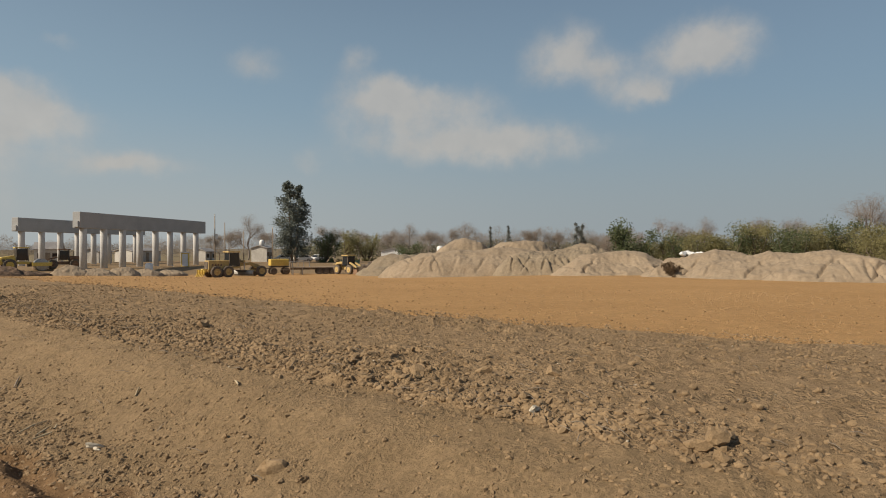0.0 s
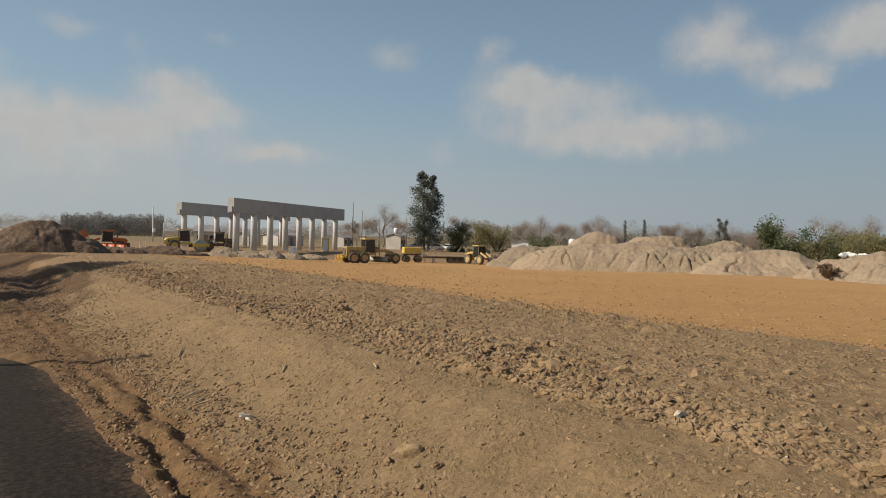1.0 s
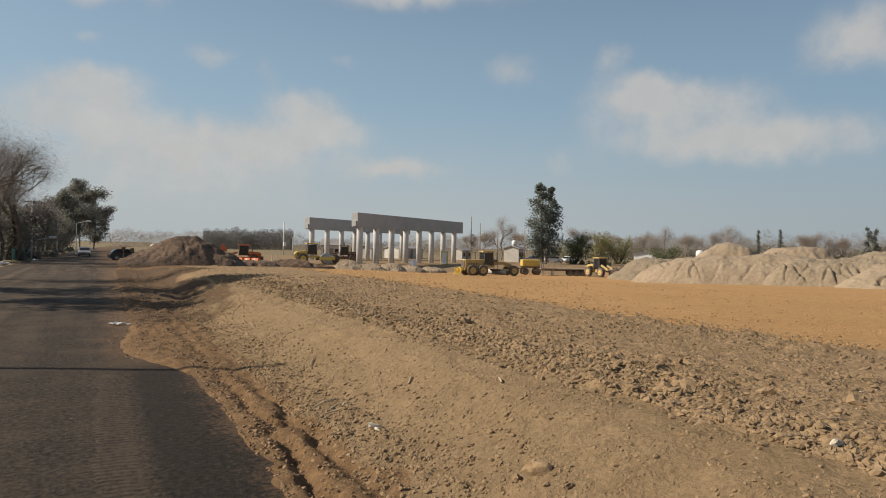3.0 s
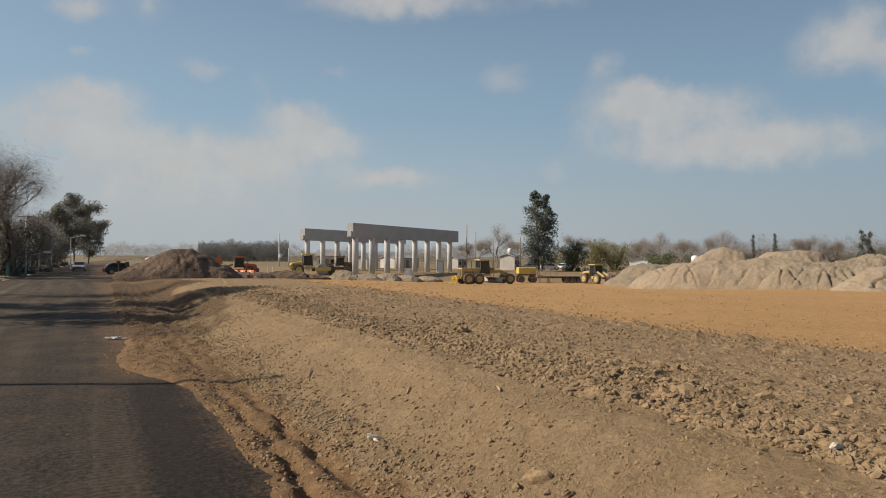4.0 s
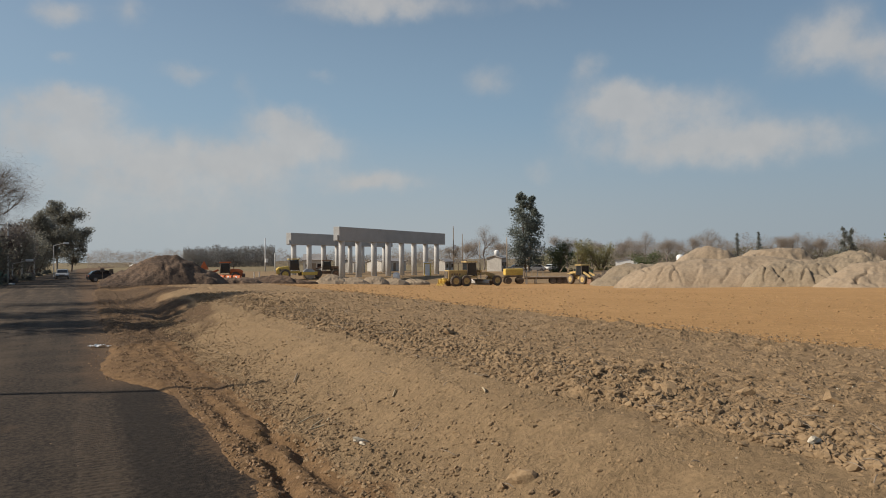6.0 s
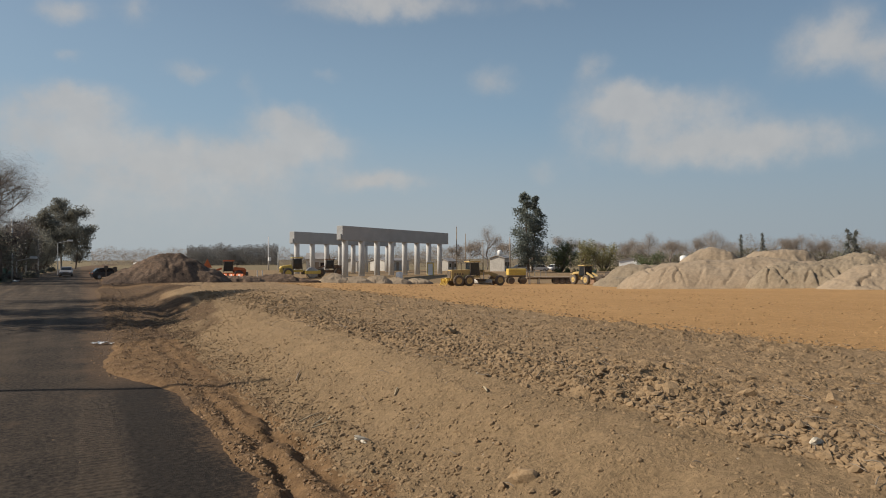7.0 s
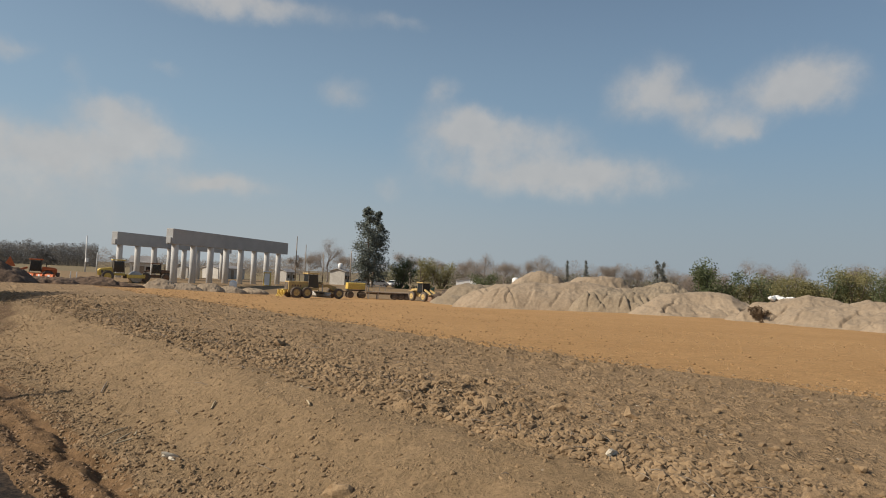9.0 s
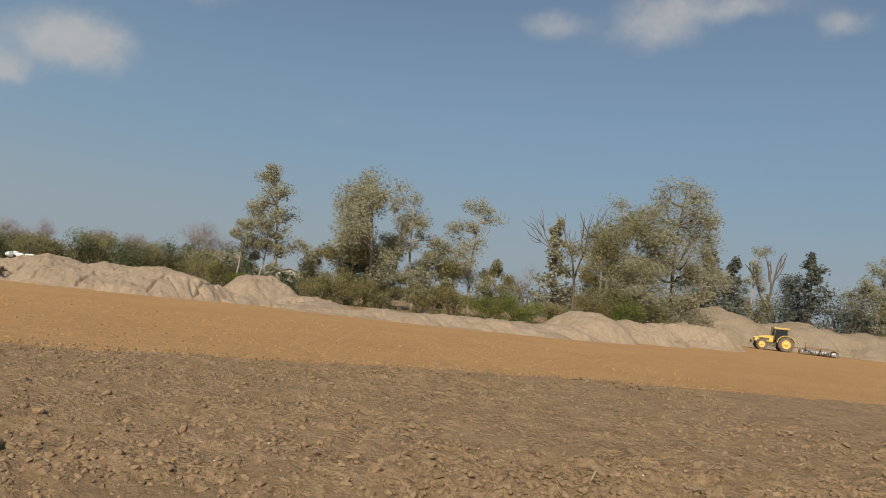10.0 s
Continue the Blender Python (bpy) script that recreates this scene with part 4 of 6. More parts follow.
for i, (x, y, h) in enumerate([(-11, 96, 5.5), (-10.4, 106, 6.0), (-10.8, 117, 6.5), (-10.4, 128, 6.5), (-10.2, 140, 7.0), (-9.6, 152, 7.5), (-9.4, 165, 8.0), (-11.4, 84, 5.0), (-9.4, 178, 7.0), (-9.6, 91, 6.5), (-9.4, 101, 7.0), (-9.4, 111, 7.2), (-9.2, 122, 7.2), (-9.2, 134, 7.5), (-9.0, 146, 7.5)]):
    bush(pose(x + float(curve(y)), y, 0, 0, 0, i * 50), h, 3.4, "dark hedge tree along the far verge of the road", 220 + i, (HEDGE, GREY_TWIG, HEDGE)[i % 3], 2800, 0.42, name="hedge_tree", group="hedge along the verge", category="tree")


def woods(name, a, b, d, low, high, mat, label, seed, count, leaf, thin=1.0):
    """Far woods, seen as one uneven band of crowns."""
    rng = np.random.default_rng(seed)
    az = rng.uniform(a, b, count)
    clump = np.round(az * 1.4 + rng.normal(size=count) * 0.45)
    top = low + (high - low) * vnoise(clump * 0.77 + seed, clump * 0 + 0.3, seed)
    dist = d + 18 * vnoise(clump * 1.3, clump * 0 + 5.1, seed) + rng.uniform(-4, 4, count)
    up = rng.uniform(0, 1, count) ** 0.8 * top * (0.75 + 0.25 * rng.uniform(0, 1, count)) * (1 - 0.3 * np.clip(np.abs(az * 1.4 - clump), 0, 1) ** 2)
    pts = np.stack([np.sin(np.radians(az)) * dist, np.cos(np.radians(az)) * dist, up], 1)
    return tagged(leaves(name, pts, leaf, mat, None, rng, -0.2, thin), label, "woods", kind="stuff")


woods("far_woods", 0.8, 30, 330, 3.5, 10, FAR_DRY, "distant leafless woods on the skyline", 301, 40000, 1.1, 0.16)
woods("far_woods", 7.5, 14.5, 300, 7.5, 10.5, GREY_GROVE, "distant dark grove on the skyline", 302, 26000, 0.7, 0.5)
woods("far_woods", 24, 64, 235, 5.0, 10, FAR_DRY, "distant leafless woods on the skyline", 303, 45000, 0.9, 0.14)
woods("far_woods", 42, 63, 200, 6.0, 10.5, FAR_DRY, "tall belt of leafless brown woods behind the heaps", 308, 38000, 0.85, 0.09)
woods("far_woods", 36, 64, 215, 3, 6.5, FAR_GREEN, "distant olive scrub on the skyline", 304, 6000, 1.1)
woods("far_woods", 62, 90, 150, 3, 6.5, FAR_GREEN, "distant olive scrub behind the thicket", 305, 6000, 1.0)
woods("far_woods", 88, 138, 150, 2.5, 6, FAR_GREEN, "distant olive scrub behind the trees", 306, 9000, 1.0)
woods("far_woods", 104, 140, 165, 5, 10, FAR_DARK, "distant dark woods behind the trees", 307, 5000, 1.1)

# ---- machines and vehicles ----
YELLOW = two_scale("yellow_paint", (0.54, 0.36, 0.075), (0.72, 0.52, 0.12), 5.0, 0.8, 0.5, bump=0.1, distance=0.01)
WORN_YELLOW = two_scale("worn_yellow_paint", (0.36, 0.25, 0.11), (0.58, 0.41, 0.15), 4.0, 0.9, 0.7, bump=0.2, distance=0.01)
# dust and some distance haze are both put into these two colours
RUBBER = two_scale("dusty_rubber", (0.06, 0.05, 0.042), (0.19, 0.148, 0.11), 9.0, 1.5, 0.9, bump=0.3, distance=0.01)
IRON = two_scale("dusty_dark_steel", (0.08, 0.065, 0.052), (0.21, 0.165, 0.125), 6.0, 1.0, 0.65, 0.3, bump=0.2, distance=0.01)
STEEL = two_scale("bright_worn_steel", (0.28, 0.26, 0.24), (0.50, 0.47, 0.43), 6.0, 1.0, 0.45, 0.6, bump=0.1, distance=0.01)
RUST = two_scale("rusty_brown_steel", (0.13, 0.075, 0.045), (0.30, 0.18, 0.11), 5.0, 1.0, 0.8, 0.1, bump=0.2, distance=0.01)
WHITE = two_scale("white_paint", (0.66, 0.65, 0.62), (0.80, 0.79, 0.77), 6.0, 0.8, 0.45, bump=0.05, distance=0.01)
SILVER = two_scale("silver_paint", (0.33, 0.33, 0.33), (0.42, 0.42, 0.42), 8.0, 0.8, 0.35, 0.4, bump=0.05, distance=0.01)
DARK_PAINT = two_scale("dark_paint", (0.02, 0.021, 0.023), (0.045, 0.045, 0.048), 6.0, 0.8, 0.4, bump=0.05, distance=0.01)
ORANGE = two_scale("orange_plastic", (0.55, 0.13, 0.04), (0.72, 0.20, 0.06), 6.0, 1.0, 0.6, bump=0.1, distance=0.01)
PLASTER = two_scale("plaster", (0.38, 0.35, 0.31), (0.56, 0.53, 0.48), 5.0, 0.4, 0.9, bump=0.1, distance=0.01)
ROOFING = two_scale("sheet_roof", (0.24, 0.22, 0.21), (0.40, 0.37, 0.34), 4.0, 0.4, 0.6, 0.3, bump=0.1, distance=0.02)
GREENPAINT = two_scale("green_paint", (0.03, 0.12, 0.075), (0.07, 0.20, 0.13), 6.0, 0.8, 0.6, bump=0.1, distance=0.01)
TIMBER = two_scale("weathered_timber", (0.17, 0.13, 0.095), (0.33, 0.26, 0.19), 8.0, 1.0, 0.9, bump=0.3, distance=0.01)
GLASS, gn, gs = material("dark_window_glass", 0.06)
gs.inputs["Base Color"].default_value = (0.03, 0.035, 0.04, 1)
gs.inputs["Transmission Weight"].default_value = 0.35


def facing(az, d, heading):
    """Pose at a bearing and distance; heading in degrees from x."""
    x, y, z = spot(az, d)
    return pose(x, y, z, 0, 0, heading)


def wheel(parent, x, y, r, wide, rim, lugs=18, z=None):
    bm = bmesh.new()
    lathe(bm, [(r * 0.55, -wide * 0.42), (r * 0.86, -wide * 0.5), (r * 0.96, -wide * 0.4), (r * 0.97, wide * 0.4), (r * 0.86, wide * 0.5), (r * 0.55, wide * 0.42)], 28)
    smooth(bm)
    for k in range(lugs):
        for side in (-1, 1):
            a = 2 * math.pi * (k + 0.5 * (side > 0)) / lugs
            turn = Matrix.Rotation(-a, 4, "Y") @ Matrix.Rotation(side * 0.5, 4, "X")
            box(bm, (math.cos(a) * r * 0.975, side * wide * 0.23, math.sin(a) * r * 0.975), (r * 0.06, wide * 0.46, r * 0.09), 0, turn)
    tyre = part("wheel", bm, RUBBER, parent, "", Matrix.Translation((x, y, r if z is None else z)))
    out = 1 if y >= 0 else -1
    bm = smooth(lathe(bmesh.new(), [(r * 0.58, 0), (r * 0.58, wide * 0.46), (r * 0.53, wide * 0.49), (r * 0.47, wide * 0.44), (r * 0.2, wide * 0.43), (r * 0.17, wide * 0.52), (r * 0.05, wide * 0.54)], 24))
    part("rim", bm, rim, tyre, "", Matrix.Identity(4) if out > 0 else Matrix.Rotation(math.pi, 4, "Z"))
    return tyre


def bm_box(centre, size, bevel=0.03, turn=None):
    return box(bmesh.new(), centre, size, bevel, turn)


def cab(parent, x0, x1, w, z0, z1, paint, roof, lean=0.12):
    """Operator's cab: posts, panes and a roof, with a seat inside."""
    for i, (x, l) in enumerate(((x0, 0.02), (x1, -lean))):
        for side in (-1, 1):
            part("post", rod(bmesh.new(), (x, side * w / 2, z0), (x + l, side * (w / 2 - 0.06), z1), 0.05, n=6), IRON, parent)
    for side in (-1, 1):
        bm = wedge(bmesh.new(), [(x0 + 0.06, z0 + 0.1), (x1 - 0.06, z0 + 0.1), (x1 - lean - 0.03, z1 - 0.08), (x0 + 0.08, z1 - 0.08)], 0.02, side * (w / 2 - 0.02))
        part("side_window", bm, GLASS, parent)
    part("windscreen", bm_box(((x1 - lean / 2), 0, (z0 + z1) / 2), (0.02, w - 0.16, z1 - z0 - 0.12), 0), GLASS, parent)
    part("rear_window", bm_box((x0 + 0.02, 0, (z0 + z1) / 2), (0.02, w - 0.16, z1 - z0 - 0.2), 0), GLASS, parent)
    part("roof", bm_box(((x0 + x1 - lean) / 2, 0, z1 + 0.07), (x1 - x0 + 0.25, w + 0.18, 0.15), 0.05), roof, parent)
    seat = bm_box((x0 + 0.45, 0, z0 + 0.3), (0.45, 0.5, 0.14), 0.04)
    box(seat, (x0 + 0.24, 0, z0 + 0.62), (0.12, 0.48, 0.6), 0.04)
    part("seat", seat, IRON, parent)


def grader(m, label):
    ob = thing("motor_grader", m, label, "grader")
    bm = bm_box((-2.1, 0, 1.45), (2.6, 1.15, 1.15), 0.08)
    part("engine_hood", bm, WORN_YELLOW, ob)
    part("radiator_grille", bm_box((-3.43, 0, 1.45), (0.08, 0.9, 0.9), 0.02), IRON, ob)
    for k in range(4):
        part("louvre", bm_box((-2.9 + k * 0.35, -0.585, 1.5), (0.2, 0.02, 0.22), 0), RUST, ob)
    part("exhaust_pipe", rod(bmesh.new(), (-1.7, 0.2, 2.0), (-1.7, 0.2, 2.9), 0.06), IRON, ob)
    part("rear_frame", bm_box((-2.0, 0, 0.82), (2.8, 0.9, 0.28), 0.03), WORN_YELLOW, ob)
    for side in (-1, 1):
        part("tandem_case", bm_box((-1.9, side * 0.72, 0.66), (1.9, 0.16, 0.34), 0.04), IRON, ob)
        for x in (-2.62, -1.2):
            wheel(ob, x, side * 1.0, 0.69, 0.4, WORN_YELLOW)
        wheel(ob, 3.15, side * 0.95, 0.66, 0.36, WORN_YELLOW)
    cab(ob, -0.85, 0.45, 1.35, 1.25, 2.95, WORN_YELLOW, WORN_YELLOW)
    part("cab_floor", bm_box((-0.2, 0, 1.15), (1.5, 1.4, 0.22), 0.03), WORN_YELLOW, ob)
    bm = wedge(bmesh.new(), [(0.3, 1.25), (0.3, 1.6), (2.2, 1.75), (3.0, 1.5), (3.6, 1.25), (3.6, 0.85), (2.9, 1.0), (2.1, 1.42)], 0.34, 0, 0.02)
    part("main_beam", bm, WORN_YELLOW, ob)
    part("front_axle", rod(bmesh.new(), (3.15, -0.85, 0.65), (3.15, 0.85, 0.65), 0.11), IRON, ob)
    part("nose_plate", bm_box((3.75, 0, 0.95), (0.12, 1.0, 0.55), 0.02), WORN_YELLOW, ob)
    bm = rod(bmesh.new(), (3.4, 0, 0.72), (1.1, -0.55, 0.78), 0.07)
    rod(bm, (3.4, 0, 0.72), (1.1, 0.55, 0.78), 0.07)
    part("drawbar", bm, WORN_YELLOW, ob)
    part("blade_circle", lathe(bmesh.new(), [(0.68, 0.68), (0.68, 0.82), (0.55, 0.82), (0.55, 0.68)], 24, "Z"), IRON, ob, "", Matrix.Translation((1.0, 0, 0)))
    bm = wedge(bmesh.new(), [(0.05, 0.12), (-0.08, 0.35), (-0.05, 0.6), (0.1, 0.78), (0.15, 0.77), (0.0, 0.58), (-0.02, 0.36), (0.1, 0.13)], 3.2)
    part("mouldboard", bm, STEEL, ob, "worn steel blade", pose(1.05, 0, 0, 0, 0, 28))
    for side in (-1, 1):
        part("lift_ram", rod(bmesh.new(), (1.1, side * 0.45, 2.15), (1.1, side * 0.55, 0.8), 0.055), STEEL, ob)
        part("ram_bracket", bm_box((1.1, side * 0.3, 1.85), (0.2, 0.5, 0.3), 0.02), WORN_YELLOW, ob)
    bm = rod(bmesh.new(), (0.45, 0.1, 1.2), (0.75, 0.1, 2.0), 0.04)
    part("steering_console", bm, IRON, ob)
    part("ripper_beam", bm_box((-3.95, 0, 0.78), (0.2, 2.0, 0.22), 0.03), YELLOW, ob)
    for k in range(5):
        bm = wedge(bmesh.new(), [(-4.15, 0.95), (-3.95, 0.95), (-3.98, 0.5), (-4.3, 0.12), (-4.36, 0.14), (-4.16, 0.5)], 0.09, -0.85 + k * 0.425)
        part("ripper_tooth", bm, YELLOW, ob)
    part("ripper_link", bm_box((-3.65, 0, 0.95), (0.6, 0.5, 0.16), 0.03), YELLOW, ob)
    return ob


def roller(m, label):
    ob = thing("road_roller", m, label, "roller")
    bm = wedge(bmesh.new(), [(-2.6, 0.85), (-2.65, 1.35), (-2.35, 1.75), (-0.9, 1.95), (-0.75, 0.85)], 1.5, 0, 0.07)
    part("engine_hood", bm, YELLOW, ob)
    for k in range(3):
        part("vent", bm_box((-2.1 + k * 0.4, -0.77, 1.35), (0.26, 0.03, 0.34), 0), IRON, ob)
    part("tail_grille", bm_box((-2.64, 0, 1.2), (0.06, 1.1, 0.5), 0.02), IRON, ob)
    for side in (-1, 1):
        wheel(ob, -1.45, side * 0.85, 0.76, 0.5, YELLOW, 20)
    cab(ob, -0.75, 0.55, 1.4, 1.25, 2.85, YELLOW, YELLOW)
    part("platform", bm_box((-0.1, 0, 1.05), (1.5, 1.5, 0.3), 0.04), YELLOW, ob)
    part("articulation", bm_box((0.75, 0, 0.8), (0.5, 0.5, 0.5), 0.04), IRON, ob)
    part("drum", smooth(lathe(bmesh.new(), [(0.70, -1.02), (0.76, -1.0), (0.76, 1.0), (0.70, 1.02)], 40)), STEEL, ob, "dusty smooth steel drum", Matrix.Translation((2.0, 0, 0.76)))
    for side in (-1, 1):
        part("drum_frame", bm_box((1.95, side * 1.14, 0.85), (2.1, 0.14, 0.45), 0.04), YELLOW, ob)
    for x in (0.95, 2.98):
        part("cross_member", bm_box((x, 0, 0.9), (0.18, 2.3, 0.42), 0.04), YELLOW, ob)
    part("scraper", bm_box((2.85, 0, 0.75), (0.06, 1.9, 0.12), 0.01), IRON, ob)
    for side in (-1, 1):
        part("work_lamp", bm_box((0.5, side * 0.5, 2.95), (0.12, 0.18, 0.14), 0.03), WHITE, ob)
    return ob


def loader(m, label, paint, name="wheel_loader"):
    ob = thing(name, m, label, "loader")
    bm = wedge(bmesh.new(), [(-2.3, 0.75), (-2.35, 1.45), (-2.1, 1.65), (-0.8, 1.75), (-0.7, 0.75)], 1.3, 0, 0.06)
    part("engine_hood", bm, paint, ob)
    part("counterweight", bm_box((-2.45, 0, 0.85), (0.35, 1.6, 0.5), 0.06), IRON, ob)
    cab(ob, -0.7, 0.5, 1.3, 1.1, 2.5, paint, paint)
    part("chassis", bm_box((-0.3, 0, 0.8), (3.6, 0.9, 0.4), 0.04), paint, ob)
    for side in (-1, 1):
        for x in (-1.4, 1.25):
            wheel(ob, x, side * 0.95, 0.66, 0.45, paint, 16)
        part("mudguard", bm_box((-1.4, side * 0.95, 1.42), (1.2, 0.5, 0.06), 0.02), paint, ob)
        bm = wedge(bmesh.new(), [(0.6, 1.5), (0.75, 1.7), (1.9, 1.25), (2.6, 0.55), (2.5, 0.4), (1.75, 1.05)], 0.14, side * 0.45)
        part("lift_arm", bm, paint, ob)
        part("lift_ram", rod(bmesh.new(), (0.7, side * 0.42, 1.0), (1.85, side * 0.45, 1.1), 0.05), STEEL, ob)
    bm = wedge(bmesh.new(), [(2.45, 0.95), (2.42, 0.35), (2.6, 0.12), (3.35, 0.08), (3.35, 0.13), (2.68, 0.2), (2.52, 0.4), (2.55, 0.95)], 2.4)
    box(bm, (2.85, -1.2, 0.42), (0.8, 0.05, 0.62), 0)
    box(bm, (2.85, 1.2, 0.42), (0.8, 0.05, 0.62), 0)
    part("bucket", bm, RUST, ob, "rusty worn steel bucket")
    part("exhaust_pipe", rod(bmesh.new(), (-1.2, 0.35, 1.7), (-1.2, 0.35, 2.3), 0.05), IRON, ob)
    return ob


def tractor(m, label):
    ob = thing("farm_tractor", m, label, "tractor")
    bm = wedge(bmesh.new(), [(0.0, 1.0), (0.0, 1.85), (1.0, 1.78), (2.05, 1.55), (2.2, 1.35), (2.2, 1.0)], 0.85, 0, 0.07)
    part("hood", bm, YELLOW, ob)
    part("grille", bm_box((2.2, 0, 1.2), (0.06, 0.6, 0.35), 0.02), IRON, ob)
    for side in (-1, 1):
        part("hood_vent", bm_box((1.1, side * 0.43, 1.35), (1.1, 0.03, 0.3), 0.01), IRON, ob)
        part("headlight", bm_box((2.16, side * 0.25, 1.45), (0.08, 0.18, 0.1), 0.02), WHITE, ob)
        wheel(ob, -1.25, side * 0.98, 0.92, 0.56, YELLOW, 20)
        wheel(ob, 1.45, side * 0.92, 0.68, 0.42, YELLOW, 18)
        bm = bmesh.new()
        for k in range(7):
            a = radians(20 + k * 22)
            box(bm, (-1.25 + math.cos(a) * 1.03, side * 0.92, 0.92 + math.sin(a) * 1.03), (0.06, 0.62, 0.42), 0.01, Matrix.Rotation(-a, 4, "Y"))
        part("mudguard", bm, YELLOW, ob)
        part("front_mudguard", bm_box((1.45, side * 0.92, 1.45), (0.8, 0.42, 0.05), 0.02, Matrix.Rotation(0.06, 4, "Y")), IRON, ob)
        bm = bm_box((0.05, side * 0.78, 0.5), (0.4, 0.3, 0.04), 0)
        box(bm, (0.05, side * 0.78, 0.8), (0.4, 0.26, 0.04), 0)
        box(bm, (-0.13, side * 0.78, 0.75), (0.04, 0.26, 0.7), 0)
        part("step", bm, IRON, ob)
    cab(ob, -1.45, 0.05, 1.5, 1.25, 2.75, IRON, YELLOW, 0.1)
    part("engine_block", bm_box((0.9, 0, 0.85), (2.2, 0.5, 0.5), 0.04), IRON, ob)
    part("gearbox", bm_box((-0.9, 0, 0.85), (1.5, 0.7, 0.6), 0.05), IRON, ob)
    part("front_axle", rod(bmesh.new(), (1.45, -0.8, 0.66), (1.45, 0.8, 0.66), 0.12), IRON, ob)
    part("rear_axle", rod(bmesh.new(), (-1.25, -0.9, 0.92), (-1.25, 0.9, 0.92), 0.15), IRON, ob)
    for k in range(6):
        part("front_weight", bm_box((2.42, -0.35 + k * 0.14, 0.9), (0.34, 0.11, 0.42), 0.03), IRON, ob)
    bm = rod(bmesh.new(), (0.15, -0.62, 1.4), (0.15, -0.62, 2.95), 0.08)
    part("exhaust_stack", bm, IRON, ob)
    part("beacon", rod(bmesh.new(), (-1.2, 0.5, 2.85), (-1.2, 0.5, 3.0), 0.06), ORANGE, ob)
    return ob


def harrow(m, label):
    ob = thing("disc_harrow", m, label, "harrow")
    for y in (-0.9, 0.9):
        part("frame_rail", bm_box((-2.4, y, 0.85), (3.6, 0.12, 0.14), 0.02), RUST, ob)
    for x in (-0.8, -2.4, -4.1):
        part("cross_beam", bm_box((x, 0, 0.85), (0.14, 2.6, 0.16), 0.02), RUST, ob)
    part("drawbar", bm_box((0.2, 0, 0.7), (1.9, 0.14, 0.14), 0.02), RUST, ob)
    for gx, tilt in ((-1.2, 52), (-3.0, -52)):
        for k in range(9):
            y = -0.8 + k * 0.2
            x = gx + y * math.tan(radians(tilt))
            bm = smooth(lathe(bmesh.new(), [(0.33, -0.045), (0.335, -0.03), (0.2, 0.02), (0.05, 0.04)], 20))
            part("disc", bm, STEEL, ob, "", pose(x, y, 0.33, 0, 0, -tilt * 0.75))
        part("gang_axle", rod(bmesh.new(), (gx - 0.9 * math.tan(radians(tilt)), -0.9, 0.33), (gx + 0.9 * math.tan(radians(tilt)), 0.9, 0.33), 0.035), IRON, ob)
        for y in (-0.55, 0.55):
            part("hanger", bm_box((gx + y * math.tan(radians(tilt)), y, 0.58), (0.1, 0.06, 0.5), 0.01), RUST, ob)
    for side in (-1, 1):
        wheel(ob, -3.7, side * 0.6, 0.38, 0.24, WHITE, 14)
        part("wheel_arm", bm_box((-3.9, side * 0.42, 0.6), (0.5, 0.07, 0.1), 0.01), RUST, ob)
    part("depth_ram", rod(bmesh.new(), (-2.2, 0, 1.0), (-3.4, 0, 1.15), 0.05), STEEL, ob)
    part("hitch_mast", rod(bmesh.new(), (-0.7, 0, 0.9), (-0.7, 0, 1.5), 0.05), RUST, ob)
    return ob


def trailer(m, label):
    ob = thing("lowbed_trailer", m, label, "trailer")
    part("deck", bm_box((0, 0, 0.98), (6.6, 2.3, 0.14), 0.02), TIMBER, ob, "weathered grey plank deck")
    for y in (-0.5, 0.5):
        part("chassis_rail", bm_box((0, y, 0.8), (6.4, 0.14, 0.22), 0.02), IRON, ob)
    for x in (-2.6, -1.7, -0.8):
        for side in (-1, 1):
            wheel(ob, x, side * 0.9, 0.44, 0.32, IRON, 12)
    for x in (1.6, 2.9):
        for side in (-1, 1):
            part("landing_leg", bm_box((x, side * 0.9, 0.48), (0.14, 0.14, 0.98), 0.01), STEEL, ob)
    for x in (0.4, 1.2, 2.0, 2.8, 3.2):
        part("stake", bm_box((x, -1.1, 1.45), (0.08, 0.06, 0.8), 0), STEEL, ob)
    part("side_rail", bm_box((1.8, -1.1, 1.82), (3.0, 0.07, 0.09), 0.01), STEEL, ob)
    part("headboard", bm_box((3.25, 0, 1.3), (0.1, 2.2, 0.7), 0.02), IRON, ob)
    part("drawbar", bm_box((3.8, 0, 0.7), (1.2, 0.16, 0.16), 0.02), IRON, ob)
    return ob


def bowser(m, label):
    ob = thing("tank_trailer", m, label, "trailer")
    part("tank", bm_box((0, 0, 1.75), (2.7, 1.5, 0.95), 0.12), YELLOW, ob)
    part("chassis", bm_box((0, 0, 1.12), (2.9, 0.9, 0.2), 0.02), IRON, ob)
    part("filler_cap", smooth(lathe(bmesh.new(), [(0.2, 2.2), (0.2, 2.32), (0.1, 2.36)], 16, "Z")), IRON, ob)
    for x in (-0.9, 0.9):
        for side in (-1, 1):
            wheel(ob, x, side * 0.7, 0.5, 0.3, IRON, 12)
            part("mudguard", bm_box((x, side * 0.7, 1.06), (0.9, 0.34, 0.04), 0.01), IRON, ob)
    part("drawbar", bm_box((1.9, 0, 0.9), (1.2, 0.12, 0.12), 0.01), IRON, ob)
    return ob


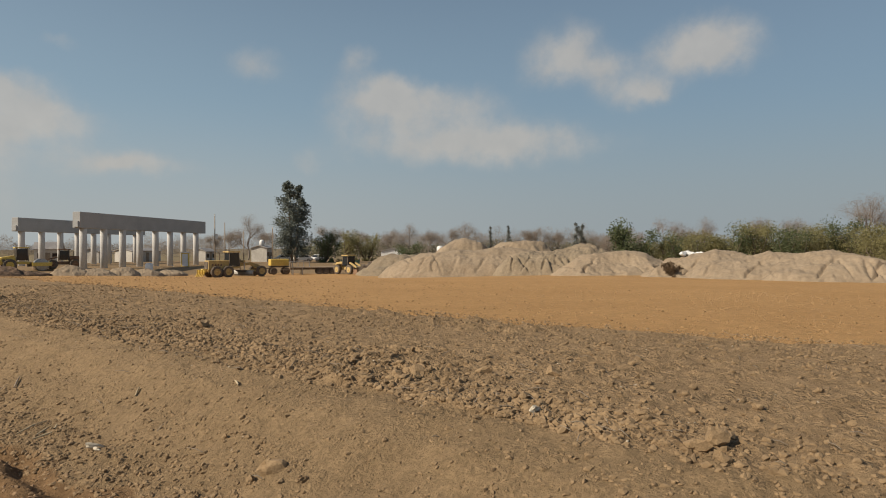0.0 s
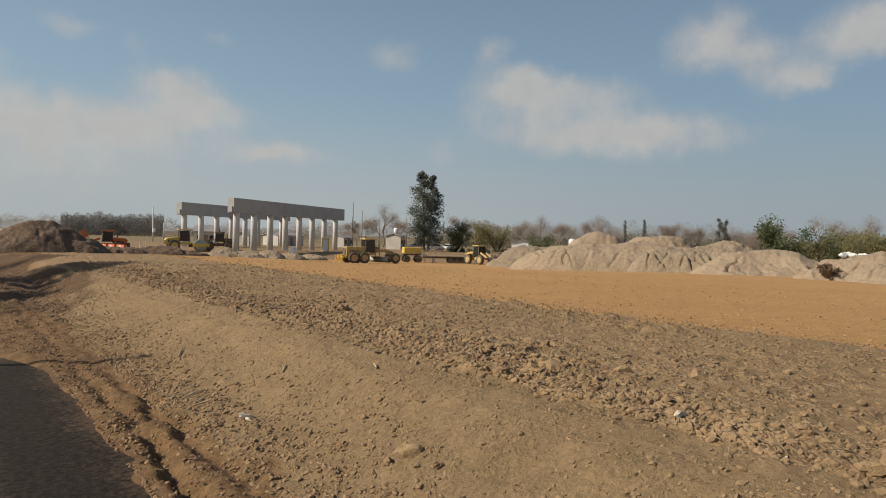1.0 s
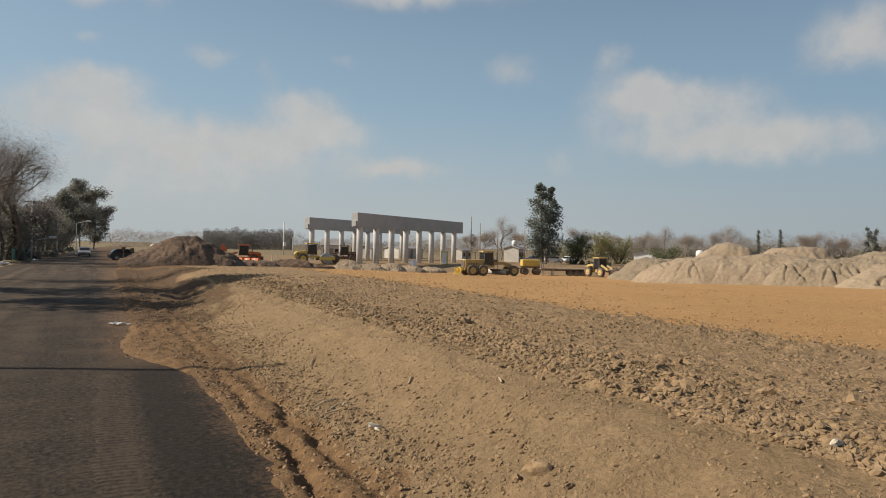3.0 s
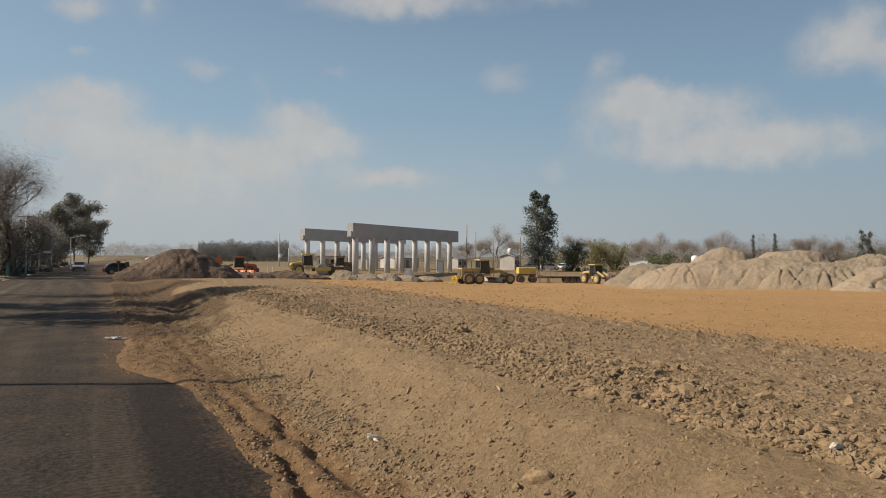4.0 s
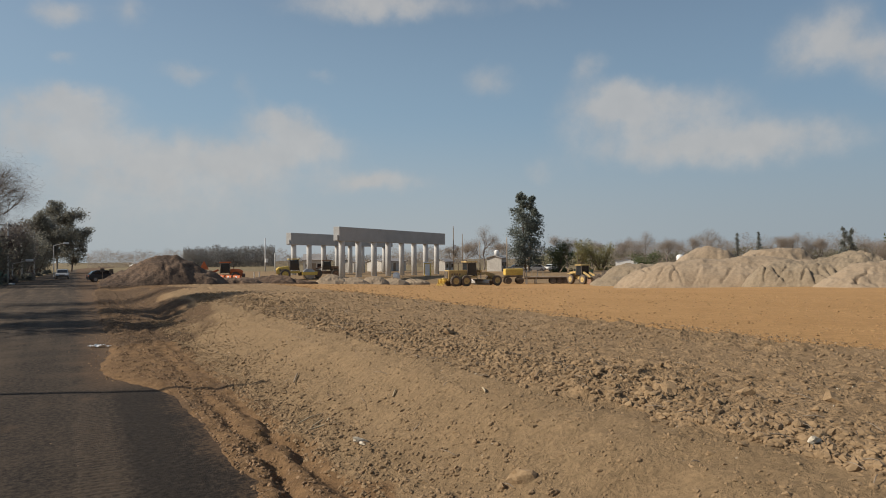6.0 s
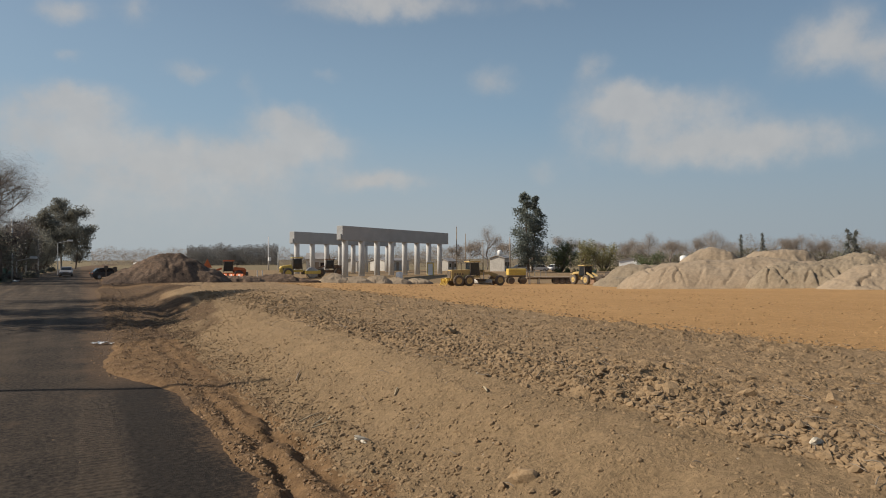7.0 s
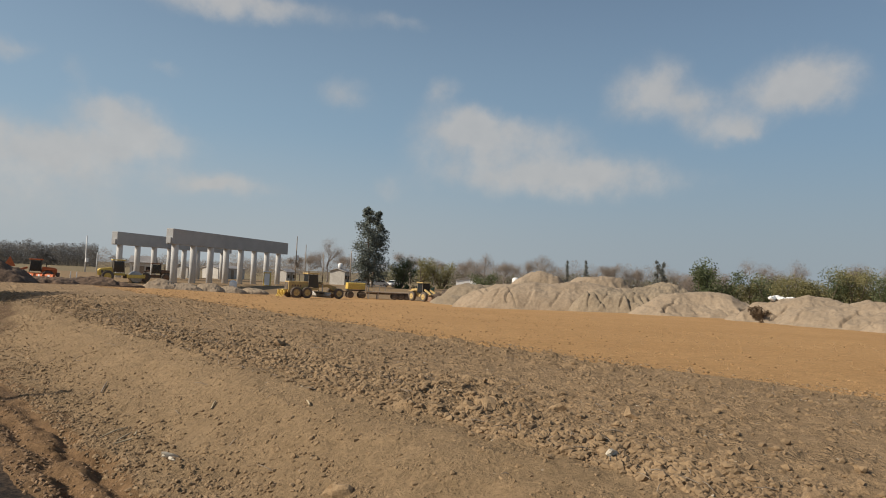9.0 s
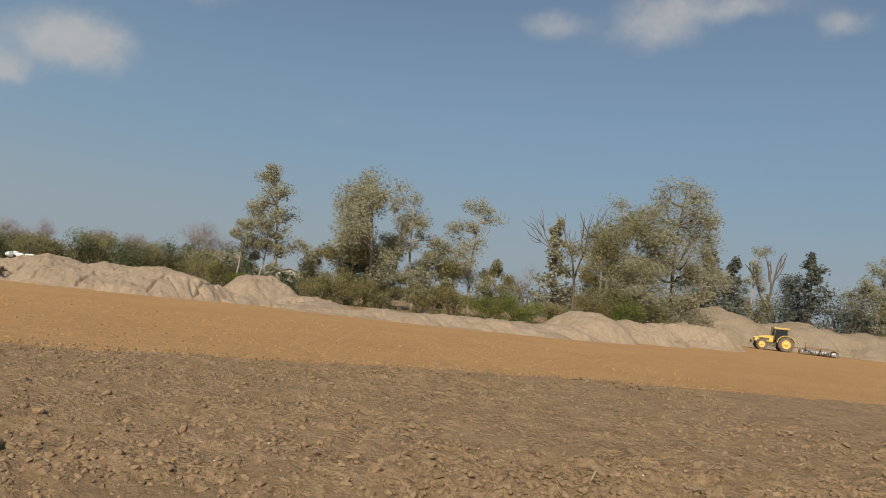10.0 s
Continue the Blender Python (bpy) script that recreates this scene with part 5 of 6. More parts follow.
def car(m, paint, label):
    ob = thing("car", m, label, "car", "parked cars")
    bm = wedge(bmesh.new(), [(-2.05, 0.3), (-2.1, 0.75), (-1.9, 0.95), (0.95, 0.95), (1.9, 0.8), (2.08, 0.6), (2.05, 0.28)], 1.68, 0, 0.07)
    body = part("body", bm, paint, ob)
    bm = wedge(bmesh.new(), [(-1.85, 0.93), (-1.4, 1.38), (-1.0, 1.45), (0.1, 1.45), (0.4, 1.36), (1.0, 0.93)], 1.44, 0, 0.08)
    part("cabin", bm, paint, ob)
    for side in (-1, 1):
        for a in ([(-1.5, 0.98), (-1.22, 1.33), (-0.5, 1.36), (-0.5, 0.98)], [(-0.42, 0.98), (-0.42, 1.36), (0.15, 1.36), (0.72, 0.98)]):
            part("side_window", wedge(bmesh.new(), a, 0.03, side * 0.722), GLASS, ob)
        part("headlight", bm_box((1.98, side * 0.6, 0.68), (0.16, 0.34, 0.14), 0.04), WHITE, ob)
        part("tail_light", bm_box((-2.06, side * 0.65, 0.78), (0.1, 0.28, 0.14), 0.03), ORANGE, ob)
        part("mirror", bm_box((0.62, side * 0.9, 1.0), (0.12, 0.2, 0.13), 0.03), paint, ob)
        for x in (-1.3, 1.3):
            wheel(ob, x, side * 0.76, 0.32, 0.2, STEEL, 0)
    part("windscreen", bm_box((0.72, 0, 1.16), (0.03, 1.26, 0.66), 0, Matrix.Rotation(-0.96, 4, "Y")), GLASS, ob)
    part("rear_window", bm_box((-1.64, 0, 1.17), (0.03, 1.2, 0.5), 0, Matrix.Rotation(0.8, 4, "Y")), GLASS, ob)
    part("bumper", bm_box((2.05, 0, 0.42), (0.14, 1.6, 0.2), 0.05), IRON, ob)
    part("grille", bm_box((2.07, 0, 0.62), (0.06, 0.7, 0.12), 0.02), IRON, ob)
    return ob


grader(facing(30.65, 86, -4), "worn yellow motor grader with a rear ripper on the orange bed")
roller(facing(16.1, 100, -8), "yellow single-drum road roller with a cab at the field's end")
loader(facing(18.6, 103, 165), "dark rusty loader parked nose to the roller", RUST)
loader(facing(39.85, 95, -92), "dusty yellow wheel loader with its bucket on the ground", WORN_YELLOW)
loader(facing(10.6, 94, 170), "worn orange loader half hidden behind topsoil", ORANGE)
tractor(facing(125.2, 95, 66), "yellow farm tractor with a dark cab on the graded bed")
x, y, z = spot(125.2, 95)
harrow(pose(x - 2.9 * math.cos(radians(58)), y - 2.9 * math.sin(radians(58)), z_at(x - 1.5, y - 2.5), 0, 0, 52), "rusty disc harrow hitched behind the yellow tractor")
trailer(facing(36.9, 99, 150), "grey low trailer with a plank deck on many wheels")
bowser(facing(34.15, 101, 160), "yellow tank trailer standing by the low trailer")
car(facing(35.9, 146, 170), WHITE, "white car parked behind the low trailer")
car(facing(37.2, 148, 200), WHITE, "white car parked behind the low trailer")
car(facing(34.4, 150, 160), SILVER, "grey car parked behind the tank trailer")
car(facing(2.1, 97, 10), DARK_PAINT, "dark car parked on the soil beside the road")
car(pose(-1.5, 116, 0, 0, 0, -91), SILVER, "silver car stopped on the far lane of the road")

# ---- houses, poles, fence and site clutter ----


def house(m, w, d, h, label, walls, pitch=1.0, tank=False, group="houses by the site"):
    ob = thing("house", m, label, "house", group)
    bm = box(bmesh.new(), (0, 0, h / 2 - 0.2), (w, d, h + 0.4), 0)
    wall = part("wall", bm, walls, ob)
    bm = bmesh.new()
    over = 0.3
    rows = [[bm.verts.new((sx * (w / 2 + over), sy * (d / 2 + over), zz)) for sx in (-1, 1)] for sy, zz in ((-1, h + 0.01), (0, h + pitch), (1, h + 0.01))]
    low = [[bm.verts.new(v.co - Vector((0, 0, 0.12))) for v in row] for row in rows]
    for r0, r1, flip in ((rows[0], rows[1], 0), (rows[1], rows[2], 0), (low[0], low[1], 1), (low[1], low[2], 1)):
        bm.faces.new((r0[0], r0[1], r1[1], r1[0]))
    for k in (0, 1):
        bm.faces.new((rows[0][k], rows[1][k], low[1][k], low[0][k]))
        bm.faces.new((rows[1][k], rows[2][k], low[2][k], low[1][k]))
    for k in (0, 2):
        bm.faces.new((rows[k][0], rows[k][1], low[k][1], low[k][0]))
    bmesh.ops.recalc_face_normals(bm, faces=bm.faces[:])
    part("roof", bm, ROOFING, ob)
    bm = wedge(bmesh.new(), [(-d / 2, h), (d / 2, h), (0, h + pitch - 0.13)], 0.15)
    for k in (-1, 1):
        g = bm.copy()
        part("gable", g, walls, ob, "", Matrix.Translation((k * (w / 2 - 0.08), 0, 0)) @ Matrix.Rotation(math.pi / 2, 4, "Z"))
    bm.free()
    for side in (-1, 1):
        for fx in (-0.28, 0.3):
            win = part("window", bm_box((fx * w, side * (d / 2 + 0.01), h * 0.55), (0.9, 0.06, 0.9), 0.01), TIMBER, ob)
            part("pane", bm_box((fx * w, side * (d / 2 + 0.045), h * 0.55), (0.76, 0.012, 0.76), 0), GLASS, win)
        part("door", bm_box((0.03 * w, side * (d / 2 + 0.02), 1.0), (0.85, 0.05, 2.0), 0.01), TIMBER, ob)
    if tank:
        bm = smooth(lathe(bmesh.new(), [(0.5, h + pitch * 0.7), (0.52, h + pitch + 0.9), (0.35, h + pitch + 1.1), (0.15, h + pitch + 1.15)], 20, "Z"))
        part("water_tank", bm, WHITE, ob, "white rooftop water tank")
    return ob


house(facing(17.7, 150, -25), 4.2, 5.0, 2.7, "small pale house with a gabled sheet roof", PLASTER, 1.3)
house(facing(20.8, 155, 40), 5.0, 3.5, 2.3, "small pale house behind the bridge piers", PLASTER, 0.7)
house(facing(23.6, 165, 20), 8.0, 5.0, 2.4, "low plastered house behind the bridge piers", PLASTER, 0.6)
house(facing(32.8, 150, 35), 3.0, 3.4, 2.9, "pale house with a rooftop water tank", PLASTER, 0.6, True)
house(facing(28.4, 160, 30), 4.0, 3.0, 2.2, "low house with a dull sheet roof", PLASTER, 0.7)
house(facing(47.4, 104, 45), 4.0, 3.0, 2.2, "low house with a white water tank behind the heaps", PLASTER, 0.5, True)
house(facing(43.4, 165, 45), 9.0, 5.0, 2.2, "low white-roofed house beyond the heaps", WHITE, 0.6)
house(facing(4.9, 160, 20), 6.0, 3.0, 2.4, "white site cabin behind the topsoil mound", WHITE, 0.3)
house(facing(86.6, 118, 0), 6.0, 5.0, 3.0, "pale house glimpsed between the eucalyptus trees", PLASTER, 1.0)


def pole(m, h, r, mat, label, arms=1, name="utility_pole", box_at=0.0):
    ob = thing(name, m, label, "pole", "utility poles")
    part("shaft", smooth(rod(bmesh.new(), (0, 0, -0.4), (0, 0, h), r, r * 0.6, 12)), mat, ob)
    for k in range(arms):
        part("crossarm", bm_box((0, 0, h - 0.35 - k * 0.8), (1.6, 0.1, 0.12), 0.01), TIMBER, ob)
        for x in (-0.65, 0, 0.65):
            part("insulator", rod(bmesh.new(), (x, 0, h - 0.29 - k * 0.8), (x, 0, h - 0.1 - k * 0.8), 0.05, 0.03, 8), WHITE, ob)
    if box_at:
        part("meter_box", bm_box((0.0, -r - 0.2, box_at), (0.6, 0.35, 0.9), 0.02), WHITE, ob)
    return ob


pole(pose(-7.9, 18.35, 0), 9.1, 0.13, TIMBER, "tall timber pole at the road's far verge", 0)
pole(facing(13.75, 170, 20), 8.0, 0.18, CONCRETE, "slim concrete pole with a white meter box", 0, box_at=2.6)
pole(facing(14.5, 175, 20), 4.5, 0.14, CONCRETE, "short concrete pole beside the taller one", 0)
pole(facing(29.2, 130, 60), 9.0, 0.12, TIMBER, "slim weathered pole with a crossarm", 1, box_at=5.0)
pole(facing(29.95, 132, 60), 7.6, 0.10, TIMBER, "slim weathered pole joined to its neighbour", 0)
pole(facing(31.4, 128, 60), 6.0, 0.10, TIMBER, "thin timber pole behind the grader", 0)
pole(facing(33.65, 125, 60), 6.6, 0.13, TIMBER, "weathered pole beside the dark tree", 1)
for y, h in ((100, 7.5), (118, 7.5), (140, 8.0)):
    pole(pose(-7.9 + float(curve(y)), y, 0), h, 0.13, CONCRETE, "pale pole on the far verge of the road", 1)


def street_lamp(m, h, label):
    ob = thing("street_lamp", m, label, "street lamp")
    part("shaft", rod(bmesh.new(), (0, 0, -0.3), (0, 0, h), 0.09, 0.05, 10), CONCRETE, ob)
    part("arm", rod(bmesh.new(), (0, 0, h - 0.05), (1.6, 0, h + 0.35), 0.04), CONCRETE, ob)
    part("lamp_head", bm_box((1.85, 0, h + 0.36), (0.85, 0.4, 0.3), 0.08), WHITE, ob)
    return ob


street_lamp(pose(-4.6 + float(curve(134)), 134, 0), 5.4, "street lamp with a white head leaning over the road")
street_lamp(pose(-6.8, 102, 0), 2.4, "low white lamp beside the green fence")

FENCE = thing("fence", pose(-7.9, 86, 0.05), "green-painted panel fence along the far verge", "fence")
for k in range(12):
    part("post", bm_box((0, k * 2.0, 0.7), (0.1, 0.1, 1.5), 0.01), GREENPAINT, FENCE)
for k in range(11):
    panel = part("panel", bm_box((0, k * 2.0 + 1.0, 0.72), (0.05, 1.86, 1.1), 0.01), GREENPAINT, FENCE)

NET = two_scale("teal_net", (0.10, 0.20, 0.18), (0.22, 0.33, 0.29), 8.0, 1.0, 0.8, bump=0.3, distance=0.01)
for k, (az, d, long) in enumerate(((39.9, 122, 3.4), (42.2, 118, 2.8), (43.3, 116, 2.4))):
    ob = thing("shade_net", facing(az, d, -35 + 8 * k), "sagging teal net strung between short stakes", "net", "nets by the yard")
    bm = bmesh.new()
    cols = []
    for i in range(13):
        u = i / 12
        sag = 0.55 * math.sin(math.pi * u) + 0.08 * math.sin(9 * u + k)
        cols.append([bm.verts.new(((u - 0.5) * long, 0.15 * math.sin(7 * u + j), (1.25 - sag) * j / 4)) for j in range(5)])
    for p, q in zip(cols, cols[1:]):
        for j in range(4):
            bm.faces.new((p[j], q[j], q[j + 1], p[j + 1]))
    bmesh.ops.solidify(bm, geom=bm.faces[:], thickness=0.02)
    part("net", smooth(bm), NET, ob)
    for side in (-0.5, 0.5):
        part("stake", rod(bmesh.new(), (side * long, 0, -0.2), (side * long, 0, 1.4), 0.04, n=8), TIMBER, ob)
bush(place(41.7, 92), 1.7, 1.6, "heap of torn roots and dry brush beside the loader", 530, DRY, 1400, 0.3, "brush_heap", category="brush")
for az, d in ((27.0, 112),):
    ob = thing("portable_toilet", facing(az, d, -30), "yellow and white portable toilet between the piers", "toilet")
    part("body", bm_box((0, 0, 1.05), (1.15, 1.15, 2.1), 0.04), YELLOW, ob)
    part("door", bm_box((0, -0.585, 1.0), (0.8, 0.03, 1.85), 0.01), WHITE, ob)
    part("roof", bm_box((0, 0, 2.17), (1.22, 1.22, 0.16), 0.06), WHITE, ob)
ob = thing("water_tank", facing(24.4, 100, 0), "small white plastic tank on the ground by the piers", "tank")
part("shell", smooth(lathe(bmesh.new(), [(0.45, 0), (0.5, 0.15), (0.5, 1.0), (0.3, 1.15), (0.12, 1.2)], 20, "Z")), WHITE, ob)
SIGN = thing("warning_sign", facing(9.1, 86, 0), "orange triangular warning sign on a post", "sign")
part("post", rod(bmesh.new(), (0, 0, -0.3), (0, 0, 2.4), 0.04), IRON, SIGN)
part("plate", wedge(bmesh.new(), [(-0.55, 1.6), (0.55, 1.6), (0, 2.65)], 0.03, -0.05), ORANGE, SIGN)
for k, az in enumerate((9.9, 10.5, 11.0, 11.6)):
    ob = thing("road_barrier", facing(az, 90, 10 * k), "orange and white plastic road barrier on the soil", "barrier", "road barriers")
    part("body", wedge(bmesh.new(), [(-0.28, 0), (-0.12, 0.9), (0.12, 0.9), (0.28, 0)], 1.3, 0, 0.03), ORANGE, ob)
    part("stripe", bm_box((0, 0, 0.72), (0.36, 0.35, 0.22), 0.01), WHITE, ob)
for k, az in enumerate((12.9, 13.3, 1.9, 2.5)):
    ob = thing("marker_post", facing(az, 96 if k < 2 else 95, 0), "thin pale marker post in the soil", "post", "marker posts")
    part("stake", bm_box((0, 0, 0.5), (0.09, 0.09, 1.6), 0.01), WHITE if k < 2 else TIMBER, ob)
    if k > 1:
        part("plate", bm_box((0, -0.06, 1.4), (0.45, 0.03, 0.45), 0.01), IRON, ob)

# ---- clods, stones, sticks and litter on the soil ----


def lump_mesh(name, seed, flat=0.7, detail=1, mat=None):
    rng = np.random.default_rng(seed)
    bm = bmesh.new()
    bmesh.ops.create_icosphere(bm, subdivisions=detail, radius=0.5)
    cuts = [Vector(rng.normal(size=3)).normalized() for _ in range(6)]
    for v in bm.verts:
        d = v.co.normalized()
        r = 0.5 * (1 + rng.normal() * 0.22)
        for c in cuts:
            k = d.dot(c)
            if k > 0.45:
                r = min(r, 0.33 / k)
        v.co = Vector((d.x * r * 1.15, d.y * r * 0.9, d.z * r * flat))
    data = bpy.data.meshes.new(name)
    bm.to_mesh(data)
    bm.free()
    data.materials.append(mat or CLOD)
    return data


rng = np.random.default_rng(9)
LUMPS = [lump_mesh("clod", 400 + k, 0.6 + 0.05 * (k % 4), 2) for k in range(8)]


def clod(x, y, size, label, mesh=None, name="clod", category="clod", group="large clods", sink=0.2):
    z = float(land(np.array([x]), np.array([y]))[0])
    ob = new(name, mesh or LUMPS[rng.integers(8)])
    ob.matrix_basis = pose(x, y, z + size * (0.3 - sink), rng.uniform(-20, 20), rng.uniform(-20, 20), rng.uniform(0, 360)) @ Matrix.Scale(size, 4)
    return tagged(ob, label, category, group)


# the clods that stand out along the crest, on the bank and in the tilled strip
for x, y, size in [(7.05, 12.8, 0.34), (6.2, 6.06, 0.34), (6.0, 6.2, 0.22), (3.88, 5.65, 0.30), (3.7, 5.75, 0.16), (6.92, 5.64, 0.24), (7.38, 4.89, 0.26), (6.1, 4.43, 0.2), (5.95, 4.1, 0.2),
                   (5.55, 2.38, 0.26), (5.75, 2.3, 0.3), (6.07, 2.31, 0.2), (5.4, 2.1, 0.18), (7.3, 3.2, 0.16), (8.4, 2.2, 0.15), (6.3, -0.5, 0.15), (7.2, 0.6, 0.15), (6.15, -2.92, 0.16), (4.1, 6.9, 0.13), (3.9, 5.2, 0.13)]:
    clod(x, y, size * 0.8, "large dry brown clod of earth on the soil", sink=0.2)
for k in range(150):
    y = rng.uniform(1.0, 20)
    x = 5.3 + abs(rng.normal()) * 0.8 + 0.02 * y if k % 3 else rng.uniform(5.2, 11.8)
    clod(x, y, 0.05 + 0.08 * rng.uniform() ** 2, "dry brown clod of earth in the tilled strip")


def scatter(name, label, count, place_one, sizes, mat, seed, variants=6, flat=0.65, bias=3.0):
    """Loose crumbs too many to count, as one mesh."""
    rng = np.random.default_rng(seed)
    base = []
    for k in range(variants):
        data = lump_mesh("crumb", seed * 10 + k, flat, 1, mat)
        v = np.zeros(len(data.vertices) * 3, np.float32)
        data.vertices.foreach_get("co", v)
        f = np.array([p.vertices[:] for p in data.polygons])
        base.append((v.reshape(-1, 3), f))
        bpy.data.meshes.remove(data)
    x, y = place_one(rng, count)
    z = np.maximum(land(x, y), np.where(x < 1.2, road_height(x, y), -9))
    size = sizes[0] + (sizes[1] - sizes[0]) * rng.uniform(0, 1, count) ** bias
    verts, faces, at = [], [], 0
    for i in range(count):
        v, f = base[i % variants]
        a = rng.uniform(0, 2 * math.pi)
        c, d = math.cos(a), math.sin(a)
        u = v * size[i] * np.array([1, rng.uniform(0.65, 1.1), rng.uniform(0.75, 1.25)])
        b = rng.uniform(-0.6, 0.6)
        u = np.stack([u[:, 0], u[:, 1] * math.cos(b) - u[:, 2] * math.sin(b), u[:, 1] * math.sin(b) + u[:, 2] * math.cos(b)], 1)
        verts.append(np.stack([u[:, 0] * c - u[:, 1] * d + x[i], u[:, 0] * d + u[:, 1] * c + y[i], u[:, 2] + z[i] + size[i] * 0.02], 1))
        faces.append(f + at)
        at += len(v)
    data = bpy.data.meshes.new(name)
    data.from_pydata(np.concatenate(verts).tolist(), [], np.concatenate(faces).tolist())
    data.materials.append(mat)
    return tagged(new(name, data), label, "soil", kind="stuff")


def on_crest(rng, n):
    y = 3.0 + 30 * rng.uniform(0, 1, n) ** 1.2
    band = s(-0.3, 0.4, fbm(y * 0.5, y * 0 + 2.2, 2, 17))
    return 5.32 + np.abs(rng.normal(size=n)) * (0.4 + 0.6 * band) + 0.02 * y, y


def on_field(rng, n):
    y = -9 + 46 * rng.uniform(0, 1, n) ** 1.4
    x = 5.2 + (border(y) + 0.8 - 5.2) * rng.uniform(0, 1, n) ** 1.2
    keep = fbm(x * 0.35, y * 0.35, 2, 5) + rng.uniform(-0.5, 0.5, n) > -0.15
    return np.where(keep, x, 5.3 + np.abs(rng.normal(size=n)) * 0.8), y


def on_foot(rng, n):
    y = 1.5 + 30 * rng.uniform(0, 1, n) ** 1.4
    return 2.75 + np.abs(rng.normal(size=n)) * (0.55 + 0.6 * s(-0.2, 0.4, fbm(y * 0.4, y * 0 + 7.7, 2, 19))), y


def on_shoulder(rng, n):
    y = 2.5 + 45 * rng.uniform(0, 1, n) ** 1.5
    far = s(14.5, 16.5, y)
    return np.maximum(2.15 + rng.normal(size=n) * 0.3, 1.9) * (1 - far) + far * (1.75 + rng.normal(size=n) * 0.55), y


def on_bank(rng, n):
    y = 0 + 30 * rng.uniform(0, 1, n) ** 1.4
    return rng.uniform(3.0, 5.2, n), y


def on_bed(rng, n):
    y = rng.uniform(-12, 50, n)
    return border(y) + rng.uniform(0, 1, n) ** 1.8 * 18, y


scatter("crest_clods", "dry crumbled clods along the crest of the bank", 18000, on_crest, (0.016, 0.135), CLOD, 1, bias=2.8)
scatter("field_clods", "small dry clods strewn over the tilled strip", 36000, on_field, (0.018, 0.12), CLOD, 2, bias=3.2)
scatter("ditch_crumbs", "loose crumbs of soil at the foot of the bank", 17000, on_foot, (0.012, 0.095), CLOD, 3, bias=2.8)
scatter("shoulder_crumbs", "loose reddish crumbs along the road's edge", 8000, on_shoulder, (0.012, 0.085), RED_CLOD, 4, bias=2.6)
scatter("bank_crumbs", "sparse crumbs of soil on the bank", 9000, on_bank, (0.010, 0.06), CLOD, 5)
scatter("bed_stones", "small clods strewn over the orange bed", 9000, on_bed, (0.025, 0.12), BED_CLOD, 6, bias=3.2)
scatter("field_chips", "pale chips of stone in the tilled soil", 500, on_field, (0.015, 0.05), PALE_STONE, 7)


def on_road(rng, n):
    return rng.uniform(-3.5, 1.1, n), 3 + 26 * rng.uniform(0, 1, n) ** 1.3


scatter("road_chips", "pale chips and crumbs scattered on the asphalt", 160, on_road, (0.008, 0.035), CLOD, 8)


def straws(name, label, count, place_one, seed, mat):
    rng = np.random.default_rng(seed)
    x, y = place_one(rng, count)
    z = land(x, y)
    runs = []
    for i in range(count):
        a, l = rng.uniform(0, math.pi), rng.uniform(0.06, 0.28)
        d = Vector((math.cos(a) * l, math.sin(a) * l, rng.uniform(-0.01, 0.05)))
        p = Vector((x[i], y[i], z[i] + 0.025))
        q = p + d
        q.z = max(q.z, float(land(np.array([q.x]), np.array([q.y]))[0]) + 0.02)
        runs.append(([p, p.lerp(q, 0.5) + Vector((0, 0, 0.012)), q], [0.005, 0.006, 0.003]))
    return tagged(tubes(name, runs, mat, None, 3), label, "straw", kind="stuff")


STRAW = two_scale("straw", (0.30, 0.23, 0.14), (0.48, 0.39, 0.26), 20.0, 3.0, 0.9, bump=0.1, distance=0.005)
straws("dry_stalks", "dry stalks and roots strewn over the tilled strip", 340, on_field, 21, TIMBER)
straws("crest_stalks", "dry stalks and roots along the crest", 60, on_crest, 22, TIMBER)
straws("bank_stalks", "dry stalks lying on the bank", 36, on_bank, 23, TIMBER)

for x, y, size, what in [(5.68, 3.98, 0.24, "pale broken piece of wood on the crest"), (3.36, 8.47, 0.2, "pale scrap of bark on the bank"), (3.32, 8.3, 0.13, "pale scrap of bark on the bank")]:
    ob = clod(x, y, size, what, lump_mesh("scrap", int(x * 100), 0.4, 2, PALE_WOOD), "wood_scrap", "scrap", "pale scraps", 0.1)
    ob.scale.y *= 0.45
for x, y, turn, long in [(3.25, 10.21, 20, 0.42), (3.3, 9.95, 38, 0.3), (3.28, 9.7, -6, 0.36), (3.42, 9.9, 62, 0.18), (3.79, 12.78, 66, 0.55), (4.35, 9.6, 55, 0.26), (4.9, 8.0, 70, 0.24), (6.15, -2.7, 150, 0.3)]:
    d = Vector((math.cos(radians(turn)), math.sin(radians(turn)), 0)) * long / 2
    ends = [Vector((x, y, 0)) - d, Vector((x, y, 0)), Vector((x, y, 0)) + d]
    for e in ends:
        e.z = float(land(np.array([e.x]), np.array([e.y]))[0]) + 0.02
    ends[1].z += 0.01
    tagged(tubes("stick", [(ends, [0.011, 0.014, 0.006])], STRAW if y < 12 else TIMBER, None, 6), "dry broken stick lying on the bank of soil", "stick", "sticks on the bank")
